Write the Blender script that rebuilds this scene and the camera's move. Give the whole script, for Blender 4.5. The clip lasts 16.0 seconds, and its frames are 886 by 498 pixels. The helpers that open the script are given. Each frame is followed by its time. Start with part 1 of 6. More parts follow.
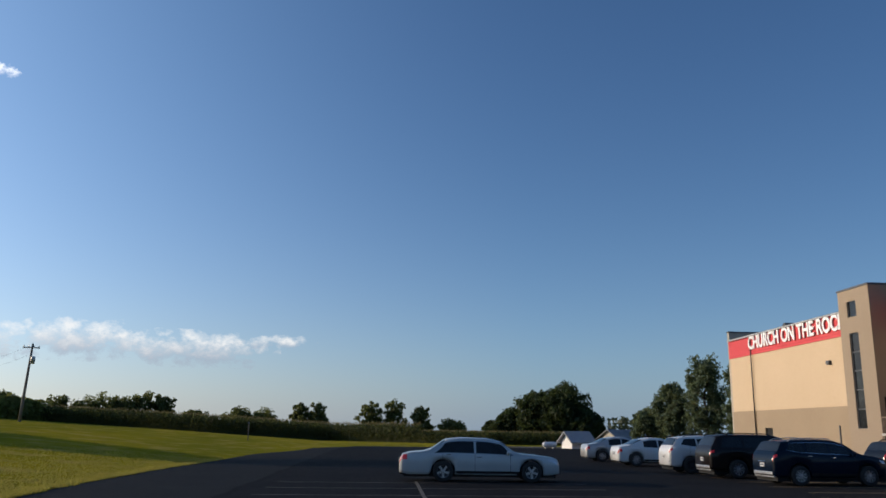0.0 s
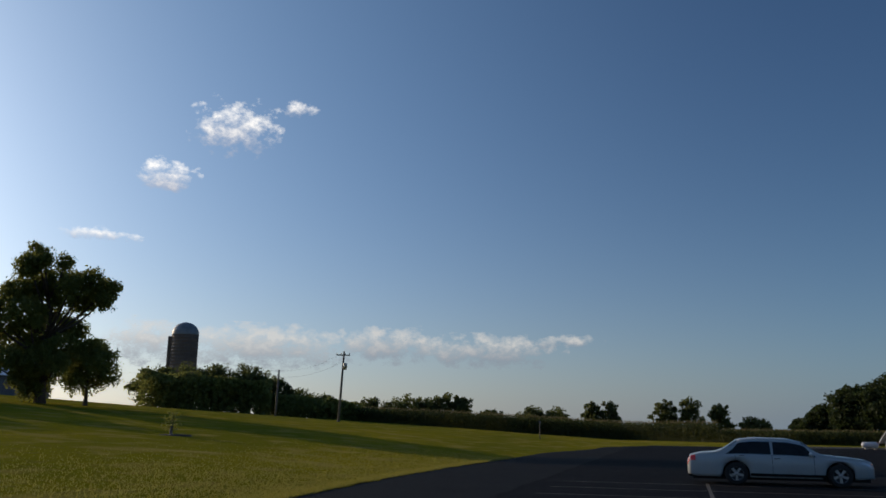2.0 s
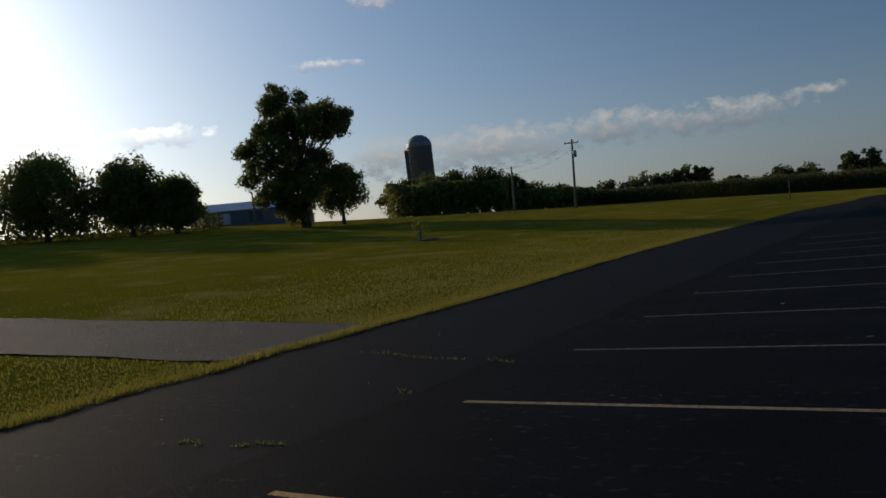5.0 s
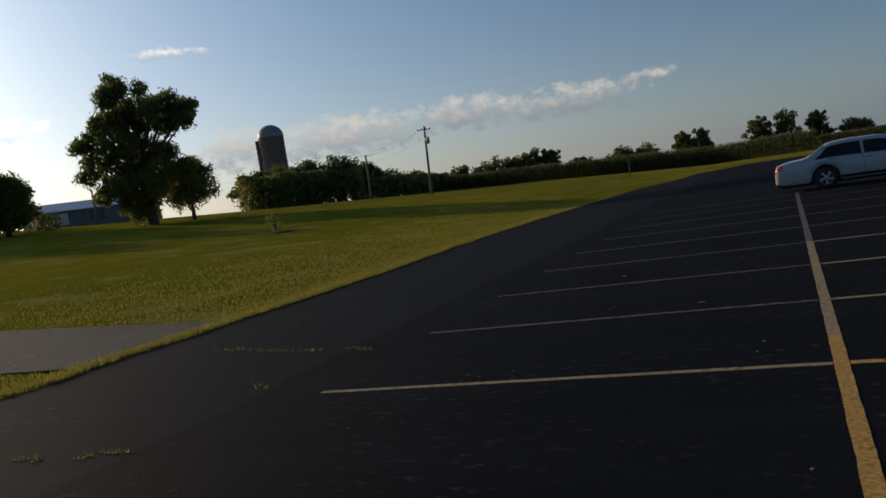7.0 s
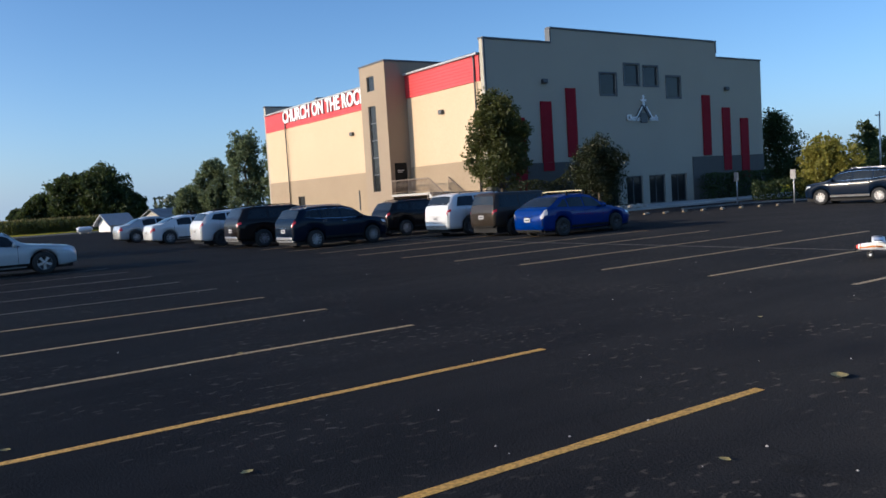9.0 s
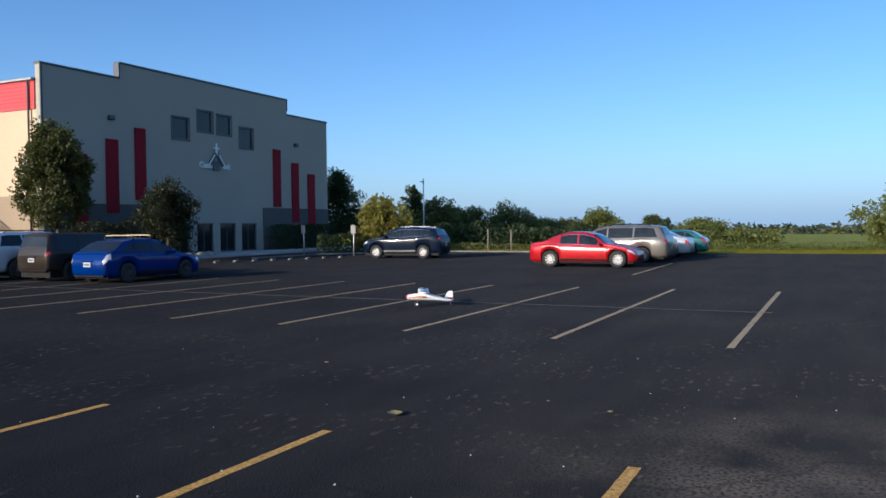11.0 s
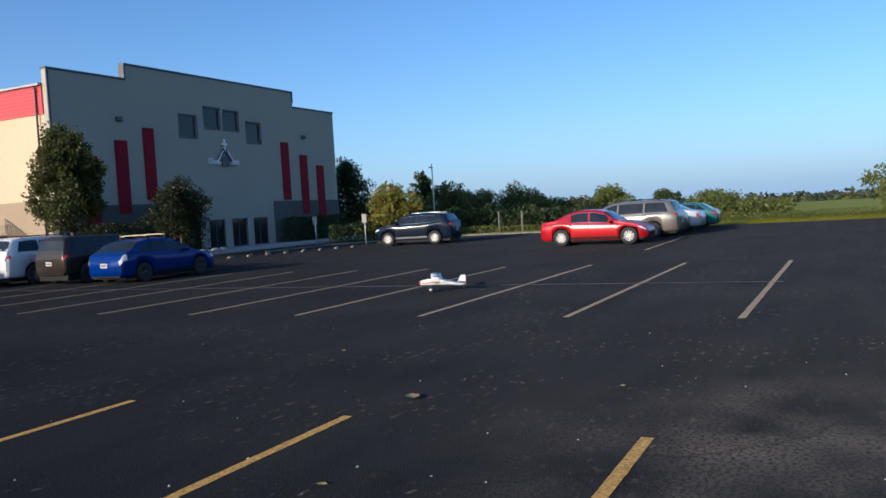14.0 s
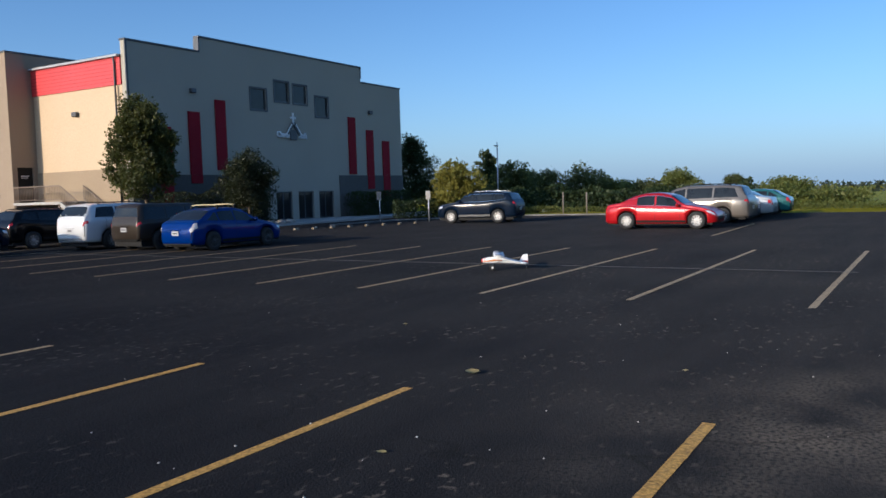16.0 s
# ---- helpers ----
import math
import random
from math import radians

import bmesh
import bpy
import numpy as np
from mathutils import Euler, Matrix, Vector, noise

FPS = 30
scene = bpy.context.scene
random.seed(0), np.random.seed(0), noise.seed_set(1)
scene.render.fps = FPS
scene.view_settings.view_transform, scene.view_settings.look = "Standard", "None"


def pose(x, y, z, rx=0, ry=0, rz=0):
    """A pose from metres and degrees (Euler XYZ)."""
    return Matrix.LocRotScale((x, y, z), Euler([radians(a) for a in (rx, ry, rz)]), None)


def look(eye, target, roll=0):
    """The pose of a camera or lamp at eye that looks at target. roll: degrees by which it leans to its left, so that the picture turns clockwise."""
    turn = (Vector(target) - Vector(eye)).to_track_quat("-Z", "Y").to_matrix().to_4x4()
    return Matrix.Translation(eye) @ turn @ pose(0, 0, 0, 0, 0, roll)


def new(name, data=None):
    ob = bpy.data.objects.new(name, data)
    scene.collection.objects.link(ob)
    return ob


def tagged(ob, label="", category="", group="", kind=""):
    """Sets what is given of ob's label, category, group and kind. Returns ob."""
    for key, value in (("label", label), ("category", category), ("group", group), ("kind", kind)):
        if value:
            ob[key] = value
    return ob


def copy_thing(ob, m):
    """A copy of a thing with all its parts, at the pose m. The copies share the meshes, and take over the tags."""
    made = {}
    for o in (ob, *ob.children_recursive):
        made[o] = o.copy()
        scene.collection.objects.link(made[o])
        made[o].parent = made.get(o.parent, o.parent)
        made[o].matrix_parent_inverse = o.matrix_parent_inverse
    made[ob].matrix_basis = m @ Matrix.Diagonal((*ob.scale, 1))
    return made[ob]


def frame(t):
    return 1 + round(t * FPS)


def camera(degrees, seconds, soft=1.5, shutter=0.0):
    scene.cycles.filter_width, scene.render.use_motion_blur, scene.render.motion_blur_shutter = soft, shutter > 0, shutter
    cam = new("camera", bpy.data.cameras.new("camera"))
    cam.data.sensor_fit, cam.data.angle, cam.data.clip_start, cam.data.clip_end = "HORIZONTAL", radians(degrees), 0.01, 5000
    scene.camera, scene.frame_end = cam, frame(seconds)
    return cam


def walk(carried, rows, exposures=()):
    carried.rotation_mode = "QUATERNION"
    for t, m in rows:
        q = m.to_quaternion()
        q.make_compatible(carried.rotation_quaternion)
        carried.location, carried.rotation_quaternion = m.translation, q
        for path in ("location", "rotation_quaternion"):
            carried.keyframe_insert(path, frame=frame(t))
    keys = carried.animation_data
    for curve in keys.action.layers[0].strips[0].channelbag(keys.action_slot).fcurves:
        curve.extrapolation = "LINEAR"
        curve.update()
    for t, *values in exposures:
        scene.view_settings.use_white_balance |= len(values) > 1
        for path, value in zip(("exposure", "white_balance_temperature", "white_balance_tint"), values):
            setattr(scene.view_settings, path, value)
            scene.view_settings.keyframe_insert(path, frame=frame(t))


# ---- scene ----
cam = camera(57.4, 16.0, soft=1.6)
# seconds, eye (m), pitch + 90, lean, yaw
PATH = [
    (0, -0.641, -0.074, 1.701, 102.62, -0.70, -3.86),
    (0.5, -0.571, -0.062, 1.707, 101.21, -0.77, 1.75),
    (1, -0.408, -0.053, 1.716, 101.48, 1.43, 6.79),
    (1.5, -0.306, -0.026, 1.721, 100.25, 1.07, 12.97),
    (2, -0.220, 0.017, 1.730, 102.31, -0.61, 16.28),
    (2.5, -0.089, 0.019, 1.716, 100.25, 2.94, 20.64),
    (3, -0.011, 0.015, 1.713, 96.04, 2.98, 24.98),
    (3.5, 0.034, -0.004, 1.717, 93.90, 2.81, 30.37),
    (4, 0.101, -0.033, 1.719, 91.21, 5.71, 33.43),
    (4.2, 0.110, -0.030, 1.718, 90.48, 6.04, 33.45),
    (6.3, 0.134, 0.037, 1.694, 86.10, 8.84, 29.04),
    (6.5, 0.144, 0.043, 1.681, 85.77, 8.91, 27.23),
    (7, 0.169, 0.049, 1.687, 86.20, 9.04, 22.91),
    (7.5, 0.204, 0.071, 1.682, 84.74, 9.98, 17.32),
    (8, 0.249, 0.087, 1.683, 82.81, 9.26, 7.15),
    (8.5, 0.303, 0.095, 1.695, 83.60, 6.08, -10.53),
    (9, 0.321, 0.025, 1.737, 86.05, 3.58, -34.54),
    (9.5, 0.341, 0.059, 1.733, 85.52, 1.00, -48.46),
    (10, 0.340, 0.064, 1.737, 86.73, -0.88, -56.75),
    (10.2, 0.332, 0.073, 1.735, 86.76, -1.27, -59.21),
    (12.3, 0.114, -0.007, 1.761, 90.68, 3.11, -66.80),
    (12.5, 0.113, -0.010, 1.761, 90.49, 3.60, -66.06),
    (13, 0.125, -0.018, 1.753, 88.69, 2.74, -64.63),
    (13.5, 0.130, -0.033, 1.748, 87.52, 3.37, -64.57),
    (14, 0.117, -0.042, 1.753, 87.30, 3.39, -63.52),
    (14.5, 0.119, -0.043, 1.746, 86.73, 3.34, -62.40),
    (15, 0.093, -0.042, 1.747, 86.64, 2.89, -60.93),
    (15.5, 0.090, -0.027, 1.742, 87.09, 2.40, -59.09),
    (16, 0.081, -0.033, 1.735, 85.97, 1.72, -59.04),
]
# seconds, stops, kelvin, tint
EXPOSURES = [(0.0, -0.25, 5700, 10), (0.5, -0.55, 5750, 10), (1.0, -0.8, 5850, 10), (1.5, -0.9, 5850, 10), (2.0, -0.85, 5850, 10), (2.5, -1.15, 5800, 10), (3.5, -1.3, 5800, 10), (4.0, -1.6, 5700, 10), (6.5, -1.0, 6100, 10), (7.0, -0.95, 6200, 10), (8.0, -0.4, 6200, 10), (8.5, -0.12, 5800, 10), (9.0, 0.35, 5350, 10), (10.0, 0.25, 5150, 10), (12.5, 0.55, 5250, 10), (13.0, 0.25, 5250, 10), (14.0, 0.35, 5250, 10), (16.0, 0.2, 5250, 10)]
walk(cam, [(t, pose(x, y, z, rx, ry, rz)) for t, x, y, z, rx, ry, rz in PATH], EXPOSURES)

# ---- sky, sun ----
SUN_AZ, SUN_EL = 71.0, 13.5
sky_world = bpy.data.worlds.new("sky")
scene.world = sky_world
sky_world.use_nodes = True
wn = sky_world.node_tree.nodes
wn.clear()
sky = wn.new("ShaderNodeTexSky")
sky.sky_type = "NISHITA"
sky.sun_disc = False
sky.sun_elevation = radians(SUN_EL)
sky.sun_rotation = radians(-SUN_AZ)
sky.air_density, sky.dust_density, sky.ozone_density = 1.0, 1.9, 4.4
bg = wn.new("ShaderNodeBackground")
bg.inputs["Strength"].default_value = 0.13
wo = wn.new("ShaderNodeOutputWorld")
# summer haze: pale towards the horizon all round
w_geo = wn.new("ShaderNodeTexCoord")
w_sep = wn.new("ShaderNodeSeparateXYZ")
w_mul = wn.new("ShaderNodeMath")
w_mul.operation = "MULTIPLY"
w_mul.inputs[1].default_value = -8.0
w_exp = wn.new("ShaderNodeMath")
w_exp.operation = "EXPONENT"
w_top = wn.new("ShaderNodeMath")
w_top.operation = "MINIMUM"
w_top.inputs[1].default_value = 1.0
w_haze = wn.new("ShaderNodeVectorMath")
w_haze.operation = "SCALE"
w_dot = wn.new("ShaderNodeVectorMath")
w_dot.operation = "DOT_PRODUCT"
w_dot.inputs[1].default_value = (-math.sin(radians(SUN_AZ)), math.cos(radians(SUN_AZ)), 0)
w_side = wn.new("ShaderNodeMapRange")
w_side.inputs[1].default_value, w_side.inputs[2].default_value = 0.15, 1.0
w_col = wn.new("ShaderNodeMix")
w_col.data_type = "RGBA"
w_col.inputs[6].default_value, w_col.inputs[7].default_value = (1.8, 2.3, 2.8, 1), (4.4, 3.4, 2.1, 1)
w_add = wn.new("ShaderNodeVectorMath")
w_add.operation = "ADD"
# bright aureole round the low sun, broad and narrow
w_sun = wn.new("ShaderNodeVectorMath")
w_sun.operation = "DOT_PRODUCT"
w_sun.inputs[1].default_value = (-math.sin(radians(SUN_AZ)) * math.cos(radians(SUN_EL)), math.cos(radians(SUN_AZ)) * math.cos(radians(SUN_EL)), math.sin(radians(SUN_EL)))
sky_world.node_tree.links.new(w_geo.outputs["Generated"], w_sun.inputs[0])
glow_sum = None
for power, glow_col in ((3.0, (1.7, 2.6, 3.3)), (16.0, (4.6, 4.1, 3.3)), (120.0, (20.0, 17.0, 12.0))):
    w_clip = wn.new("ShaderNodeMath")
    w_clip.operation = "MAXIMUM"
    w_clip.inputs[1].default_value = 0.0
    w_pow = wn.new("ShaderNodeMath")
    w_pow.operation = "POWER"
    w_pow.inputs[1].default_value = power
    w_scale = wn.new("ShaderNodeVectorMath")
    w_scale.operation = "SCALE"
    w_scale.inputs[0].default_value = glow_col
    sky_world.node_tree.links.new(w_sun.outputs["Value"], w_clip.inputs[0])
    sky_world.node_tree.links.new(w_clip.outputs[0], w_pow.inputs[0])
    sky_world.node_tree.links.new(w_pow.outputs[0], w_scale.inputs["Scale"])
    if glow_sum:
        w_plus = wn.new("ShaderNodeVectorMath")
        w_plus.operation = "ADD"
        sky_world.node_tree.links.new(glow_sum, w_plus.inputs[0])
        sky_world.node_tree.links.new(w_scale.outputs[0], w_plus.inputs[1])
        glow_sum = w_plus.outputs[0]
    else:
        glow_sum = w_scale.outputs[0]
w_all = wn.new("ShaderNodeVectorMath")
w_all.operation = "ADD"
sky_world.node_tree.links.new(glow_sum, w_all.inputs[1])
for a, b in ((w_geo.outputs["Generated"], w_dot.inputs[0]), (w_dot.outputs["Value"], w_side.inputs[0]), (w_side.outputs[0], w_col.inputs[0]), (w_col.outputs[2], w_haze.inputs[0]), (w_geo.outputs["Generated"], w_sep.inputs[0]), (w_sep.outputs[2], w_mul.inputs[0]), (w_mul.outputs[0], w_exp.inputs[0]), (w_exp.outputs[0], w_top.inputs[0]), (w_top.outputs[0], w_haze.inputs["Scale"]),
             (sky.outputs[0], w_add.inputs[0]), (w_haze.outputs[0], w_add.inputs[1]), (w_add.outputs[0], w_all.inputs[0]), (w_all.outputs[0], bg.inputs[0])):
    sky_world.node_tree.links.new(a, b)
sky_world.node_tree.links.new(bg.outputs[0], wo.inputs[0])

sun = new("sun", bpy.data.lights.new("sun", "SUN"))
sun.data.energy, sun.data.angle, sun.data.color = 4.8, radians(0.6), (1.0, 0.74, 0.46)
to_sun = Vector((-math.sin(radians(SUN_AZ)) * math.cos(radians(SUN_EL)), math.cos(radians(SUN_AZ)) * math.cos(radians(SUN_EL)), math.sin(radians(SUN_EL))))
sun.matrix_world = to_sun.to_track_quat("Z", "Y").to_matrix().to_4x4()


# ---- materials ----
def mix_col(nt, fac, a, b):
    m = nt.nodes.new("ShaderNodeMix")
    m.data_type = "RGBA"
    nt.links.new(fac, m.inputs[0])
    for sock, v in ((m.inputs[6], a), (m.inputs[7], b)):
        if isinstance(v, tuple):
            sock.default_value = (*v, 1)
        else:
            nt.links.new(v, sock)
    return m.outputs[2]


def noise_fac(nt, coord, scale, lo=0.35, hi=0.65, detail=5.0, stretch=None):
    vec = coord
    if stretch:
        mp = nt.nodes.new("ShaderNodeMapping")
        mp.inputs["Scale"].default_value = stretch
        nt.links.new(coord, mp.inputs[0])
        vec = mp.outputs[0]
    n = nt.nodes.new("ShaderNodeTexNoise")
    n.inputs["Scale"].default_value, n.inputs["Detail"].default_value = scale, detail
    nt.links.new(vec, n.inputs["Vector"])
    r = nt.nodes.new("ShaderNodeMapRange")
    r.inputs[1].default_value, r.inputs[2].default_value = lo, hi
    nt.links.new(n.outputs[0], r.inputs[0])
    return r.outputs[0]


def surface(name, c1, c2, scale=2.0, fine=40.0, rough=0.7, metal=0.0, bump=0.2, depth=0.01, c3=None, coat=0.0, space="Object", stretch=None, island=0.0, spec=0.5, object_random=0.0, coat_rough=0.09):
    """A two-scale material: broad stains between c1 and c2, fine grain of c3, bump."""
    m = bpy.data.materials.new(name)
    m.use_nodes = True
    nt = m.node_tree
    p = nt.nodes["Principled BSDF"]
    if space == "World":
        coord = nt.nodes.new("ShaderNodeNewGeometry").outputs["Position"]
    else:
        coord = nt.nodes.new("ShaderNodeTexCoord").outputs["Object"]
    col = mix_col(nt, noise_fac(nt, coord, scale, stretch=stretch), c1, c2)
    grain = noise_fac(nt, coord, fine, 0.4, 0.62, 3.0)
    c3 = c3 or tuple(v * 0.8 for v in c1)
    g2 = nt.nodes.new("ShaderNodeMath")
    g2.operation = "MULTIPLY"
    g2.inputs[1].default_value = 0.5
    nt.links.new(grain, g2.inputs[0])
    col = mix_col(nt, g2.outputs[0], col, c3)
    for amount, source in ((island, ("ShaderNodeNewGeometry", "Random Per Island")), (object_random, ("ShaderNodeObjectInfo", "Random"))):
        if amount:
            src = nt.nodes.new(source[0]).outputs[source[1]]
            mr = nt.nodes.new("ShaderNodeMapRange")
            mr.inputs[3].default_value, mr.inputs[4].default_value = 1 - amount, 1 + amount
            nt.links.new(src, mr.inputs[0])
            hv = nt.nodes.new("ShaderNodeHueSaturation")
            nt.links.new(mr.outputs[0], hv.inputs["Value"])
            nt.links.new(col, hv.inputs["Color"])
            col = hv.outputs[0]
    nt.links.new(col, p.inputs["Base Color"])
    rr = nt.nodes.new("ShaderNodeMapRange")
    rr.inputs[3].default_value, rr.inputs[4].default_value = max(rough - 0.08, 0.02), min(rough + 0.08, 1)
    nt.links.new(grain, rr.inputs[0])
    nt.links.new(rr.outputs[0], p.inputs["Roughness"])
    p.inputs["Metallic"].default_value = metal
    p.inputs["Specular IOR Level"].default_value = spec
    p.inputs["Coat Weight"].default_value = coat
    p.inputs["Coat Roughness"].default_value = coat_rough
    if bump:
        b = nt.nodes.new("ShaderNodeBump")
        b.inputs["Strength"].default_value, b.inputs["Distance"].default_value = bump, depth
        nt.links.new(grain, b.inputs["Height"])
        nt.links.new(b.outputs[0], p.inputs["Normal"])
    return m


def leaf_material(name, c1, c2, through_col):
    m = bpy.data.materials.new(name)
    m.use_nodes = True
    nt = m.node_tree
    nt.nodes.clear()
    rnd = nt.nodes.new("ShaderNodeNewGeometry").outputs["Random Per Island"]
    col = mix_col(nt, rnd, c1, c2)
    d, tl, ad, out = (nt.nodes.new(k) for k in ("ShaderNodeBsdfDiffuse", "ShaderNodeBsdfTranslucent", "ShaderNodeMixShader", "ShaderNodeOutputMaterial"))
    nt.links.new(col, d.inputs[0])
    tl.inputs[0].default_value = (*through_col, 1)
    ad.inputs[0].default_value = 0.46
    nt.links.new(d.outputs[0], ad.inputs[1])
    nt.links.new(tl.outputs[0], ad.inputs[2])
    gl = nt.nodes.new("ShaderNodeBsdfGlossy")
    gl.inputs[0].default_value, gl.inputs["Roughness"].default_value = (0.5, 0.5, 0.5, 1), 0.5
    m2 = nt.nodes.new("ShaderNodeMixShader")
    m2.inputs[0].default_value = 0.03
    nt.links.new(ad.outputs[0], m2.inputs[1])
    nt.links.new(gl.outputs[0], m2.inputs[2])
    nt.links.new(m2.outputs[0], out.inputs[0])
    return m


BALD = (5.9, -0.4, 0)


def asphalt_material():
    m = surface("asphalt", (0.0140, 0.0143, 0.0162), (0.0205, 0.0206, 0.0218), 0.35, 55, 0.86, 0, 0.3, 0.010, c3=(0.007, 0.007, 0.008), space="World", spec=0.03)
    nt = m.node_tree
    p = nt.nodes["Principled BSDF"]
    coord = nt.nodes.new("ShaderNodeNewGeometry").outputs["Position"]
    old = p.inputs["Base Color"].links[0].from_socket
    # older, paler lane beside the lawn, with a tarred joint
    sx = nt.nodes.new("ShaderNodeSeparateXYZ")
    nt.links.new(coord, sx.inputs[0])
    wav = nt.nodes.new("ShaderNodeTexNoise")
    wav.inputs["Scale"].default_value = 0.45
    nt.links.new(coord, wav.inputs["Vector"])
    ex = nt.nodes.new("ShaderNodeMath")
    ex.operation = "MULTIPLY_ADD"
    ex.inputs[1].default_value = 0.7
    nt.links.new(wav.outputs[0], ex.inputs[0])
    nt.links.new(sx.outputs[0], ex.inputs[2])
    lane = nt.nodes.new("ShaderNodeMapRange")
    lane.inputs[1].default_value, lane.inputs[2].default_value = -4.75, -4.45
    lane.inputs[3].default_value, lane.inputs[4].default_value = 0.75, 0.0
    nt.links.new(ex.outputs[0], lane.inputs[0])
    old = mix_col(nt, lane.outputs[0], old, (0.036, 0.0345, 0.033))
    joint = nt.nodes.new("ShaderNodeMath")
    joint.operation = "COMPARE"
    joint.inputs[1].default_value, joint.inputs[2].default_value = -4.5, 0.10
    nt.links.new(ex.outputs[0], joint.inputs[0])
    old = mix_col(nt, joint.outputs[0], old, (0.013, 0.013, 0.013))
    # sparse pale scuffs where the sealer has worn off, in small ragged flakes
    worn = noise_fac(nt, coord, 0.55, 0.44, 0.66, 6.0)
    scuff = noise_fac(nt, coord, 8.5, 0.595, 0.66, 13.0, stretch=(0.8, 1.25, 1.0))
    mul = nt.nodes.new("ShaderNodeMath")
    mul.operation = "MULTIPLY"
    nt.links.new(worn, mul.inputs[0])
    nt.links.new(scuff, mul.inputs[1])
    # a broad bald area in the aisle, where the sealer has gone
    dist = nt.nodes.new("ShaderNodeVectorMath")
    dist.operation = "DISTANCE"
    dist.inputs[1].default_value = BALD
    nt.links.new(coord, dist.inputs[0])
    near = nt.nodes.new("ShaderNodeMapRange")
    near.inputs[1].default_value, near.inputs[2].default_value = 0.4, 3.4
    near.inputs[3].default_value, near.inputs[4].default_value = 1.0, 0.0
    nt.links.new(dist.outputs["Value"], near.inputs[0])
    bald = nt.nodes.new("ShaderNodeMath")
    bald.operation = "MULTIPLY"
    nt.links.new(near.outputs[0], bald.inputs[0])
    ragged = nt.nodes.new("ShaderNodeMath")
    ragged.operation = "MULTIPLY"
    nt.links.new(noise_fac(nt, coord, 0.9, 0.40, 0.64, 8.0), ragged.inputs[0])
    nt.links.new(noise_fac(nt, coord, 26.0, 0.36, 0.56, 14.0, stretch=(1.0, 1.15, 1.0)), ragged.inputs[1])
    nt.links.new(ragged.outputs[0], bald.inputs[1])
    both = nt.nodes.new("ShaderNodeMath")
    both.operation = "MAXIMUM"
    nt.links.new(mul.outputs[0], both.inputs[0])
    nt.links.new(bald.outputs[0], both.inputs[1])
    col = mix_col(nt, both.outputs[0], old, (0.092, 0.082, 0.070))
    # faint streaks left by traffic and rain along the aisle
    streak = noise_fac(nt, coord, 0.9, 0.40, 0.70, 7.0, stretch=(0.25, 1.6, 1.0))
    dim = nt.nodes.new("ShaderNodeMath")
    dim.operation = "MULTIPLY"
    dim.inputs[1].default_value = 0.45
    nt.links.new(streak, dim.inputs[0])
    col = mix_col(nt, dim.outputs[0], col, (0.026, 0.0255, 0.0265))
    vor = nt.nodes.new("ShaderNodeTexVoronoi")
    vor.feature = "DISTANCE_TO_EDGE"
    vor.inputs["Scale"].default_value = 0.16
    wob = nt.nodes.new("ShaderNodeTexNoise")
    wob.inputs["Scale"].default_value = 0.8
    nt.links.new(coord, wob.inputs["Vector"])
    add = nt.nodes.new("ShaderNodeVectorMath")
    add.operation = "MULTIPLY_ADD"
    add.inputs[1].default_value = (1.6, 1.6, 0)
    nt.links.new(wob.outputs["Color"], add.inputs[0])
    nt.links.new(coord, add.inputs[2])
    nt.links.new(add.outputs[0], vor.inputs["Vector"])
    crack = nt.nodes.new("ShaderNodeMapRange")
    crack.inputs[1].default_value, crack.inputs[2].default_value = 0.0, 0.004
    crack.inputs[3].default_value, crack.inputs[4].default_value = 0.55, 0.0
    nt.links.new(vor.outputs["Distance"], crack.inputs[0])
    col = mix_col(nt, crack.outputs[0], col, (0.010, 0.010, 0.010))
    nt.links.new(col, p.inputs["Base Color"])
    p.inputs["Diffuse Roughness"].default_value = 1.0
    return m


def line_paint(name, c1, c2, chip_lo):
    m = surface(name, c1, c2, 1.5, 60, 0.65, 0, 0.3, 0.004, space="World", spec=0.2)
    nt = m.node_tree
    p = nt.nodes["Principled BSDF"]
    coord = nt.nodes.new("ShaderNodeNewGeometry").outputs["Position"]
    old = p.inputs["Base Color"].links[0].from_socket
    chip = noise_fac(nt, coord, 13.0, chip_lo, chip_lo + 0.12, 9.0)
    mott = mix_col(nt, noise_fac(nt, coord, 30.0, 0.42, 0.62, 6.0), old, tuple(v * 0.62 for v in c2))
    nt.links.new(mix_col(nt, chip, mott, tuple(v * 0.34 for v in c2)), p.inputs["Base Color"])
    return m


def grass_material():
    m = surface("mown_grass", (0.245, 0.222, 0.012), (0.325, 0.265, 0.022), 0.12, 9, 0.95, 0, 0.45, 0.10, c3=(0.165, 0.155, 0.010), space="World", spec=0.0)
    nt = m.node_tree
    p = nt.nodes["Principled BSDF"]
    coord = nt.nodes.new("ShaderNodeNewGeometry").outputs["Position"]
    old = p.inputs["Base Color"].links[0].from_socket
    dry = noise_fac(nt, coord, 0.5, 0.50, 0.72, 8.0)
    lush = noise_fac(nt, coord, 0.09, 0.42, 0.62, 6.0, stretch=(1.0, 0.45, 1.0))
    col = mix_col(nt, lush, old, (0.175, 0.175, 0.014))
    tuft = noise_fac(nt, coord, 2.6, 0.52, 0.66, 6.0)
    col = mix_col(nt, tuft, col, (0.21, 0.185, 0.03))
    nt.links.new(mix_col(nt, dry, col, (0.34, 0.27, 0.07)), p.inputs["Base Color"])
    return m


